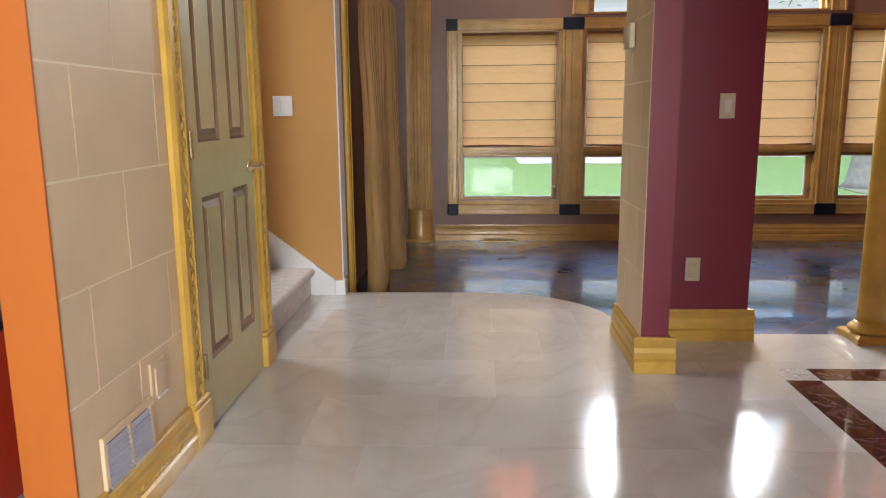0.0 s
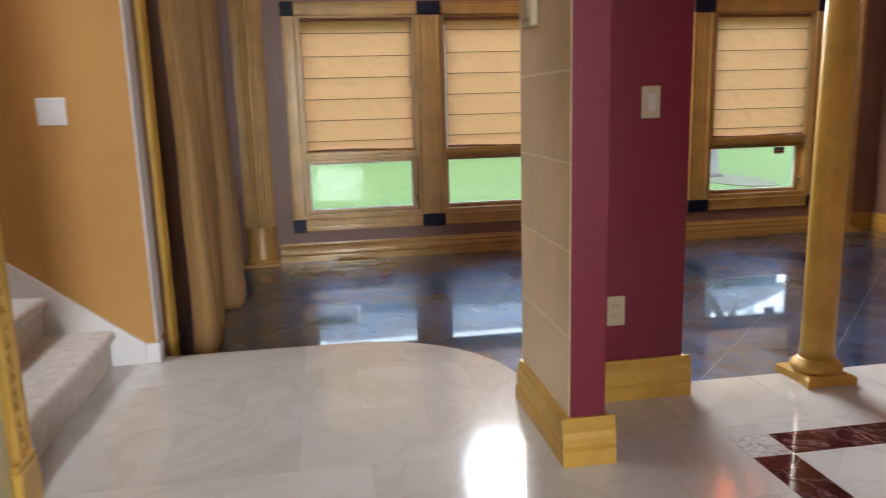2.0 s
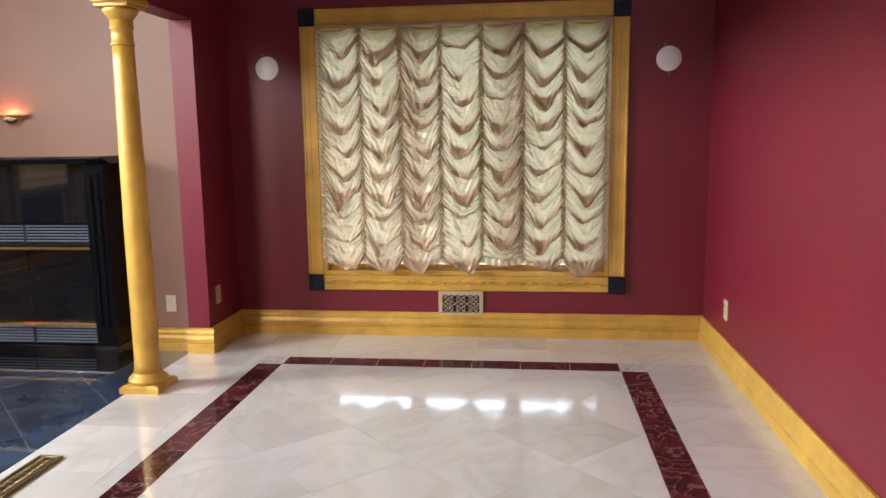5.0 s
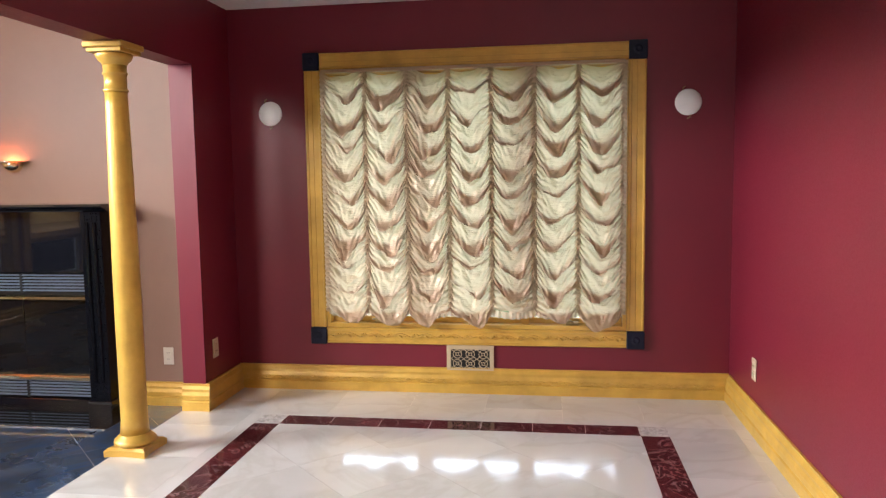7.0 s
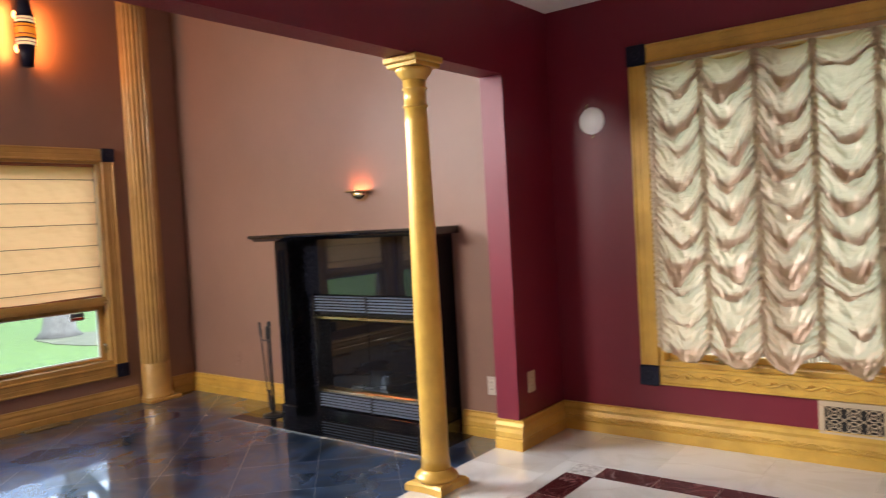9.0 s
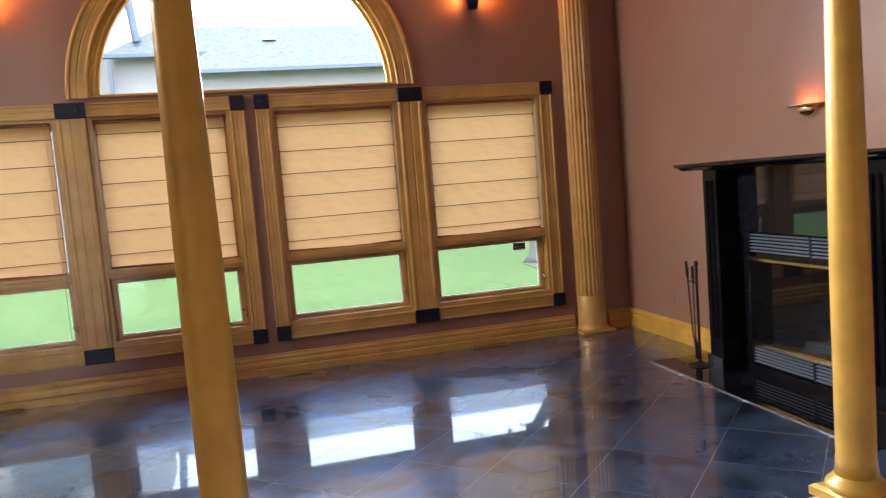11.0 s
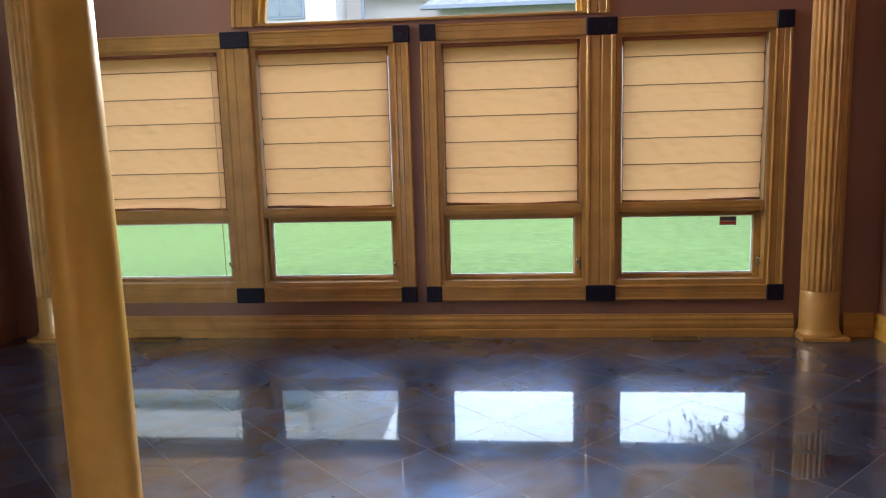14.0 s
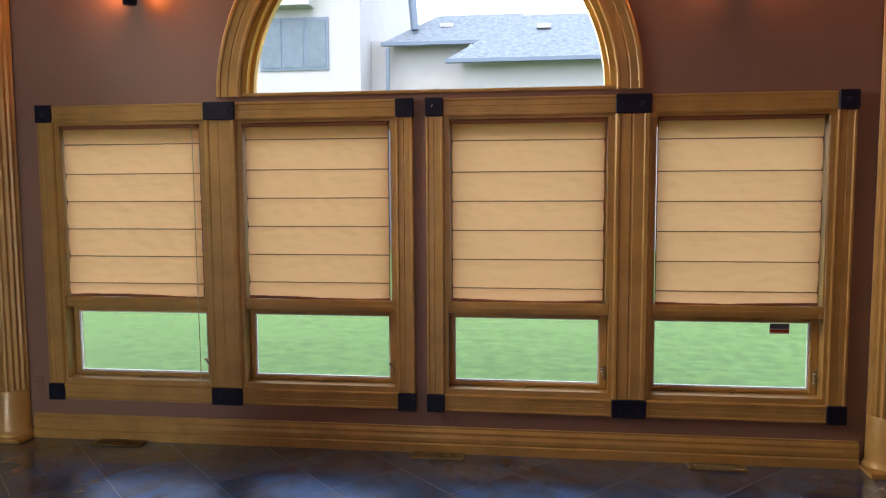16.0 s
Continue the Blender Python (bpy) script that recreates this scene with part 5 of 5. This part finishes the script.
cp = thing("covered_plate", "tan painted box cover on the hall wall", "cover plate", (-0.110, 2.62, 0.335))
part("frame", abox(0, -0.05, -0.062, 0.008, 0.05, 0.062, bevel=0.003), M_STONEBLOCK, cp)
part("lid", abox(0.0085, -0.032, -0.045, 0.014, 0.032, 0.045, bevel=0.003), M_STONEBLOCK, cp)
part("lower_strip", abox(0.0145, -0.032, -0.05, 0.02, 0.032, -0.045), M_WHITEPLATE, cp, "pale strip along the lid's lower edge")

# red sideboard line in the next room
sb = thing("red_cabinet", "dark red cabinet in the next room", "cabinet", (-1.4, 2.5, 0))
part("body", abox(-0.8, -0.2, 0.003, 0.9, 0.24, 0.52, bevel=0.006), M_RED, sb)
part("top", abox(-0.82, -0.23, 0.521, 0.92, 0.245, 0.55, bevel=0.005), M_BLOCK, sb, "black top")


# ---- stairs ----
stair = thing("staircase", "beige carpeted stairs with rounded first step", "staircase", (-0.175, 4.4, 0))
y0, y1 = 3.792, 4.998
for k in range(11):
    rise, run = 0.175, 0.27
    x1 = -0.01 - k * run
    z1 = (k + 1) * rise
    bm = bmesh.new()
    prof = [(-run - 0.02, -rise + 0.003 if k == 0 else -rise - 0.02), (0, -rise + 0.003 if k == 0 else -rise - 0.02), (0, -0.052)]
    for q in range(9):
        a = -math.pi / 2 + math.pi * q / 8
        prof.append((0.004 + 0.024 * math.cos(a), -0.026 + 0.026 * math.sin(a)))
    prof.append((-run - 0.02, 0))
    sweep(bm, prof, (x1, y0 - 4.4, z1), (1, 0, 0), (0, 0, 1), (0, 1, 0), y1 - y0 - (0.02 if k == 0 else 0.0))
    part("carpeted_step", fix(bm), M_CARPET, stair)
sk = tagged(part("trim_stair_skirt", fix(sweep(bmesh.new(), [(-2.6, 0.3), (-0.19, 0.0), (-0.035, 0.0), (-0.035, 0.100), (-0.45, 0.415), (-2.6, 2.05)], (0, 4.980, 0.001), (1, 0, 0), (0, 0, 1), (0, 1, 0), 0.019)), M_TRIMWHITE), "white painted stair skirting board", "skirting", kind="structure")
tagged(part("baseboard_stair_end", abox(-0.034, 4.978, 0.001, 0.032, 5.06, 0.095, bevel=0.004), M_TRIMWHITE), "white painted baseboard end block", "baseboard", kind="structure")
tagged(part("trim_stair_corner", abox(0.0125, 5.001, 0.1, 0.020, 5.139, TOP - 0.01), M_TRIMWHITE), "pale painted corner of the stair wall", "trim", kind="structure")

# casing strip and drapes beside the stair wall
tagged(part("trim_drape_opening", fix(sweep(bmesh.new(), DCASE, (-0.0115, 5.372, LOW), (0, 1, 0), (1, 0, 0), (0, 0, 1), 2.6)), M_GOLD), "gold painted vertical casing beside the drapes", "trim", kind="structure")
RODX, RODZ = 0.128, 1.91
rod = thing("curtain_rod", "dark metal curtain rod with ball finial", "curtain rod", (RODX, 6.0, RODZ))
part("bar", tube(bmesh.new(), [(0, -0.50, 0), (0, 0.93, 0)], 0.012, 12), M_BLACKMETAL, rod, smooth=True)
bm = lathe(bmesh.new(), [(0.010, 0.93), (0.016, 0.94), (0.026, 0.955), (0.028, 0.97), (0.020, 0.99), (0.004, 0.997)], n=18)
bm.transform(Matrix.Rotation(-math.pi / 2, 4, "X"))
part("finial", fix(bm), M_BLACKMETAL, rod, smooth=True)
for yy in (-0.42, 0.88):
    part("bracket", tube(bmesh.new(), [(-0.17, yy, 0), (-0.02, yy, -0.005), (0, yy, -0.012)], 0.008, 8), M_BLACKMETAL, rod)


def drape(label, ya, yb, yfa, yfb, pleats, zb, amp, seed):
    t = thing("drape", label, "curtain", (RODX, (ya + yb) / 2, zb), "tan drapes")
    bm = bmesh.new()
    n, m = pleats * 14, 40
    g = []
    for j in range(m + 1):
        v = j / m
        z = RODZ + 0.055 - (RODZ + 0.055 - zb) * v
        row = []
        for i in range(n + 1):
            u = i / n
            a = ya + (yb - ya) * u
            b = yfa + (yfb - yfa) * u
            e = v ** 1.4
            y = a + (b - a) * e
            ph = 2 * math.pi * pleats * u + 0.8 * noise.noise(Vector((u * 4, v * 1.5, seed)))
            x = amp * (0.7 + 0.5 * v) * math.sin(ph) + 0.02 * noise.noise(Vector((u * 3, v * 3, seed + 5))) + 0.03 * v * math.sin(u * 3 + seed)
            row.append(bm.verts.new((x, y - (ya + yb) / 2 + 0.012 * math.cos(ph), z - zb)))
        g.append(row)
    for a, b in zip(g, g[1:]):
        for i in range(n):
            bm.faces.new((a[i], a[i + 1], b[i + 1], b[i]))
    bmesh.ops.solidify(bm, geom=bm.faces[:], thickness=0.003)
    part("panel", bm, M_DRAPE, t, smooth=True)
    for k in range(pleats):
        bm = bmesh.new()
        ring(bm, (0, ya + (yb - ya) * (k + 0.5) / pleats - (ya + yb) / 2, RODZ - zb), 0.024, 0.005, (1, 0, 0), (0, 0, 1), 18, 6)
        part("grommet", bm, M_BRASS, t, "metal grommet")
    return t


drape("long tan satin drape gathered in deep pleats beside the stair wall", 5.40, 6.12, 5.35, 6.16, 8, LOW + 0.003, 0.052, 1)
drape("long golden tan drape hanging at the far end of the rod", 6.26, 6.84, 6.36, 7.00, 6, LOW + 0.006, 0.078, 7)


# unseen window, added round the west lamp
high = thing("window_7", "added unseen gold-framed window high above the drapes", "window", (-0.22, 6.4, 3.05), "", "structure")
bm = bmesh.new()
for a in ((-0.02, -0.899, -0.499, 0.01, -0.85, 0.499), (-0.02, 0.85, -0.499, 0.01, 0.899, 0.499), (-0.02, -0.85, -0.499, 0.01, 0.85, -0.45), (-0.02, -0.85, 0.45, 0.01, 0.85, 0.499)):
    box(bm, *a)
part("window_frame", bm, M_GOLD, high)
g = part("pane", abox(-0.008, -0.849, -0.449, -0.004, 0.849, 0.449), M_GLASS, high, "clear glass pane")
g.visible_shadow = False


# ---- outdoors ----
tagged(part("ground", abox(-300, 7.98, -0.62, 300, 600, -0.32), M_GRASS), "mown green lawn reaching the horizon", "lawn", kind="structure")
tagged(part("ground_south", abox(-300, -300, -0.62, 300, 7.979, -0.42), M_GRASS), "mown green lawn round the house", "lawn", kind="structure")

bm = bmesh.new()
rim = []
for k in range(40):
    a = 2 * math.pi * k / 40
    q = 1 + 0.16 * noise.noise(Vector((2 * math.cos(a), 2 * math.sin(a), 3.0)))
    rim.append((8.0 + 0.55 * q * math.cos(a), 13.75 + 1.15 * q * math.sin(a)))
sweep(bm, rim, (0, 0, -0.325), (1, 0, 0), (0, 1, 0), (0, 0, 1), 0.018)
tagged(part("ground_tree_bed", fix(bm), M_EARTH), "bare pale earth bed under the garden tree", "ground", kind="structure")
tagged(part("pavement", abox(2.0, 21.4, -0.34, 6.4, 23.99, -0.29, bevel=0.01), M_PAVE), "pale concrete slab before the neighbour house", "pavement", kind="structure")

house = thing("neighbour_house", "cream stucco neighbour house with grey shingle roofs", "house", (0, 24, -0.32))
HZ = -0.32


def hbox(x0, y0, z0, x1, y1, z1):
    return abox(x0, y0 - 24, z0 - HZ, x1, y1 - 24, z1 - HZ)


tall = part("wall", hbox(-14, 24, HZ, -1.2, 34, 9.5), M_STUCCO, house, "tall cream stucco wing")
part("wall", hbox(-1.2, 25.5, HZ, 1.68, 34, 5.80), M_STUCCO, house, "lower cream stucco wing")
part("wall", hbox(1.68, 24, HZ, 16, 34, 5.02), M_STUCCO, house, "front cream stucco wing")
part("upper_band", hbox(-14, 23.5, 6.45, -2.5, 23.999, 9.5), M_STUCCO, house, "overhanging cream upper storey")
for x0, x1, ye, ze, zr in ((-0.78, 3.4, 25.0, 5.64, 6.80), (1.29, 16.5, 23.5, 4.87, 6.66)):
    bm = bmesh.new()
    L = 2.2 if x0 > 0 else 1.4
    prof = [(x0, ye, ze), (x1, ye, ze), (x1 - (0.2 if x0 > 0 else 0.1), ye + L * 1.4, zr), (x0 + L * (0.9 if x0 > 0 else 1.0), ye + L * 1.4, zr)]
    a = [bm.verts.new((p[0], p[1] - 24, p[2] - HZ)) for p in prof]
    b = [bm.verts.new((p[0], p[1] - 24, p[2] - HZ - 0.12)) for p in prof]
    bm.faces.new(a)
    bm.faces.new(b[::-1])
    for k in range(4):
        bm.faces.new((a[k], b[k], b[(k + 1) % 4], a[(k + 1) % 4]))
    rf = part("roof", fix(bm), M_SHINGLE, house, "grey shingle roof slope")
    part("gutter", hbox(x0 - 0.03, ye - 0.08, ze - 0.10, x1, ye - 0.001, ze + 0.0), M_FASCIA, rf)
part("downspout", hbox(-0.66, 24.9, HZ, -0.56, 25.0, 5.48), M_FASCIA, house)
# slanted round bar standing in for the tall wing's roof rake
part("roof_rake", tube(bmesh.new(), [(0.1, 1.6, 6.1 - HZ), (-0.1, 1.7, 8.2 - HZ)], 0.12, 10), M_FASCIA, house)
for x, z in ((1.0, 6.35), (3.9, 6.1)):
    part("roof_vent", hbox(x - 0.2, 25.3 if x > 2 else 26.0, z - 0.1, x + 0.2, 25.7 if x > 2 else 26.4, z + 0.02), M_STUCCO, house)
wn3 = part("window", hbox(-4.1, 23.95, 4.75, -2.1, 23.998, 6.2), M_FASCIA, house, "three-light grey framed window")
for k in range(3):
    part("pane", hbox(-4.03 + k * 0.65, 23.93, 4.82, -3.47 + k * 0.65, 23.949, 6.13), M_DARKPANE, wn3)
# arched lower window of the far wing
bm = bmesh.new()
vs = [bm.verts.new((0.75 + 0.65 * math.cos(math.pi * k / 20), 1.46, 3.7 + 0.65 * math.sin(math.pi * k / 20) - HZ)) for k in range(21)]
bm.faces.new(vs)
bmesh.ops.solidify(bm, geom=bm.faces[:], thickness=0.04)
part("window", fix(bm), M_DARKPANE, house, "dark half-round window")


# ---- tree on the lawn ----
tree = thing("tree", "broad grey-trunked garden tree with green leaves on a bare earth bed", "tree", (7.95, 14.55, -0.32))
rnd = random.Random(12)
bm = tube(bmesh.new(), [(0, 0, 0.0), (0, 0, 0.10), (0.02, 0, 0.5), (-0.02, 0.03, 1.3), (0.06, 0.04, 2.2), (0.12, 0.05, 2.8)], [0.34, 0.24, 0.19, 0.17, 0.16, 0.14], 14)
part("trunk", bm, M_BARK, tree, "thick grey-brown trunk", True)
ends = []
for k in range(9):
    a, up = 2 * math.pi * k / 9 + rnd.uniform(-0.3, 0.3), rnd.uniform(0.9, 2.6)
    ln = rnd.uniform(1.0, 1.7)
    e = (0.25 + ln * math.cos(a), 0.1 + ln * math.sin(a), 2.5 + up)
    ends.append(e)
    part("limb", tube(bmesh.new(), [(0.10, 0.05, 2.3 + 0.05 * k), (0.15 + 0.5 * ln * math.cos(a), 0.05 + 0.5 * ln * math.sin(a), 2.6 + 0.45 * up), e], [0.075, 0.05, 0.02], 8), M_BARK, tree, smooth=True)
verts, faces = [], []
for k in range(4200):
    ex, ey, ez = ends[k % 9]
    d = Vector((rnd.gauss(0, 1), rnd.gauss(0, 1), rnd.gauss(0, 0.75)))
    c = Vector((ex, ey, ez)) + d * 0.36
    u = Vector((rnd.uniform(-1, 1), rnd.uniform(-1, 1), rnd.uniform(-1, 1))).normalized()
    v = u.orthogonal().normalized()
    sz = rnd.uniform(0.05, 0.10)
    n0 = len(verts)
    verts += [c - u * sz, c + v * sz * 0.45, c + u * sz, c - v * sz * 0.45]
    faces.append((n0, n0 + 1, n0 + 2, n0 + 3))
me = bpy.data.meshes.new("crown")
me.from_pydata(verts, [], faces)
me.materials.append(M_LEAF)
crown = new("crown", me)
crown.parent = tree
tree.scale = (1.12, 1.12, 1.12)
tagged(crown, "loose green leaf crown")


# ---- wall blocks: tan faces of hall wall and pier ----
hallwall = bpy.data.objects["wall_hall_west"]
pier = bpy.data.objects["wall_stub_west"]


def wall_blocks(parent, x, out, ya, yb, z_top, first, step_off, bw=0.46, bh=0.2725):
    z, row = 0.16 + 0.0, 0
    z = 1.240 - 5 * bh
    row = 0
    while z < z_top:
        a = first - 6 * bw + (step_off if row % 2 else 0)
        while a < yb:
            q0, q1, z0, z1 = max(ya, a) + 0.003, min(yb, a + bw) - 0.003, max(0.0, z) + 0.003, min(z_top, z + bh) - 0.003
            if q1 - q0 > 0.02 and z1 - z0 > 0.02:
                x0, x1 = sorted((x, x + out * 0.002))
                part("wall_block", abox(x0, q0, z0, x1, q1, z1), M_STONEBLOCK, parent)
            a += bw
        z += bh
        row += 1


wall_blocks(hallwall, -0.113, 1, 2.158, DY0 - 0.131, CEIL - 0.01, 2.30, 0.225)
part("joint_bed", abox(1.5621, 3.646, 0.0, 1.5629, BEAM1 - 0.001, CEIL - 0.012), M_JOINT, pier, "pale joint mortar")
wall_blocks(pier, 1.563, -1, 3.647, BEAM1, CEIL - 0.01, 3.80, 0.225)

# ---- floor tiles ----
TS = 0.457


def lay(parent, name, mat, quads, regions, z, thick=0.008, joint=0.0014):
    shared = {}
    for cx, cy, h, ang in quads:
        c, s = math.cos(ang), math.sin(ang)
        hh = h / 2 - joint
        full = [(cx + px * hh * c - py * hh * s, cy + px * hh * s + py * hh * c) for px, py in ((-1, -1), (1, -1), (1, 1), (-1, 1))]
        for region in regions:
            poly = clip(full, region)
            if not poly or area(poly) < 0.0006:
                continue
            whole = abs(area(poly) - area(full)) < 1e-7
            key = (round(h, 4), round(ang, 4))
            if whole and key in shared:
                me = shared[key]
            else:
                bm = bmesh.new()
                sweep(bm, [(p[0] - cx, p[1] - cy) for p in poly], (0, 0, -thick), (1, 0, 0), (0, 1, 0), (0, 0, 1), thick)
                bmesh.ops.recalc_face_normals(bm, faces=bm.faces[:])
                me = bpy.data.meshes.new(name)
                bm.to_mesh(me)
                bm.free()
                me.materials.append(mat)
                if whole:
                    shared[key] = me
            ob = new(name, me)
            ob.location = (cx, cy, z)
            ob.parent = parent


def rect(x0, y0, x1, y1):
    return [(x0, y0), (x1, y0), (x1, y1), (x0, y1)]


# border
BX0, BX1, BY0, BY1, BW = 2.15, 5.485, 1.455, 3.70, 0.147
rnd = random.Random(4)


def strip(x0, y0, x1, y1, n, along_x):
    for k in range(n):
        f0, f1 = k / n, (k + 1) / n
        r = (x0 + (x1 - x0) * f0, y0, x0 + (x1 - x0) * f1, y1) if along_x else (x0, y0 + (y1 - y0) * f0, x1, y0 + (y1 - y0) * f1)
        part("border_tile", abox(r[0] + 0.0012, r[1] + 0.0012, -0.008, r[2] - 0.0012, r[3] - 0.0012, 0.0), M_REDTILE, floor_up)


strip(BX0 + BW, BY1 - BW, BX1 - BW, BY1, 10, True)
strip(BX0 + BW, BY0, BX1 - BW, BY0 + BW, 10, True)
strip(BX0, BY0 + BW, BX0 + BW, BY1 - BW, 7, False)
strip(BX1 - BW, BY0 + BW, BX1, BY1 - BW, 7, False)
for x in (BX0, BX1 - BW):
    for y in (BY0, BY1 - BW):
        for i in range(2):
            for j in range(2):
                h = BW / 2
                part("mosaic_tile", abox(x + i * h + 0.001, y + j * h + 0.001, -0.008, x + i * h + h - 0.001, y + j * h + h - 0.001, 0.0), M_MOSAIC, floor_up)
ring_regions = [rect(CX + CR, 1.01, BX0, 4.21), rect(BX1, 1.01, WE, 4.21), rect(BX0, 1.01, BX1, BY0), rect(BX0, BY1, BX1, 4.21)]
straight = []
for r in range(-12, 6):
    yy = 2.8875 + TS * 0.975 * (r + 0.5)
    for c in range(-6, 14):
        straight.append((0.245 + TS * (c + 0.5) + (0.2285 if r % 2 else 0), yy, TS, 0.0))
hall_tiles = [q for q in straight if q[0] < 1.9]
dine_tiles = [q for q in straight if q[0] > 1.3]


def lay_rows(parent, name, mat, cells, regions, z):
    for cx, cy, h, ang in cells:
        w2_, h2_ = h / 2 - 0.0008, h * 0.975 / 2 - 0.0008
        full = rect(cx - w2_, cy - h2_, cx + w2_, cy + h2_)
        for region in regions:
            poly = clip(full, region)
            if not poly or area(poly) < 0.0006:
                continue
            whole = abs(area(poly) - area(full)) < 1e-7
            me = lay_rows.mesh if whole else None
            if me is None:
                bm = sweep(bmesh.new(), [(p[0] - cx, p[1] - cy) for p in poly], (0, 0, -0.008), (1, 0, 0), (0, 1, 0), (0, 0, 1), 0.008)
                me = bpy.data.meshes.new(name)
                fix(bm).to_mesh(me)
                bm.free()
                me.materials.append(mat)
                if whole:
                    lay_rows.mesh = me
            ob = new(name, me)
            ob.location = (cx, cy, z)
            ob.parent = parent


lay_rows.mesh = None
lay_rows(floor_up, "marble_tile", M_WHITETILE, hall_tiles, [HALL], 0.0)
lay_rows(floor_up, "marble_tile", M_WHITETILE, dine_tiles, ring_regions, 0.0)
diag = []
D = 0.6463
for a in range(-14, 15):
    for b in range(-14, 15):
        diag.append((3.8 + (a + b) * D / 2, 2.6 + (a - b) * D / 2, TS, math.pi / 4))
lay(floor_up, "marble_tile", M_WHITETILE, [q for q in diag if BX0 - 0.4 < q[0] < BX1 + 0.4 and BY0 - 0.4 < q[1] < BY1 + 0.4], [rect(BX0 + BW, BY0 + BW, BX1 - BW, BY1 - BW)], 0.0, joint=0.0006)
dark = []
for a in range(-16, 20):
    for b in range(-16, 20):
        p, q = 9.14 + D * (a + 0.5), -3.98 + D * (b + 0.5)
        x, y = (p + q) / 2, (p - q) / 2
        if -0.7 < x < 6.5 and 3.9 < y < 8.2:
            dark.append((x, y, TS, math.pi / 4))
lay(floor_low, "black_tile", M_DARKTILE, dark, [rect(-0.25, 4.0, 5.511, WN), rect(5.511, 4.0, WH, 4.718), rect(5.511, 6.632, WH, WN)], LOW, joint=0.0013)
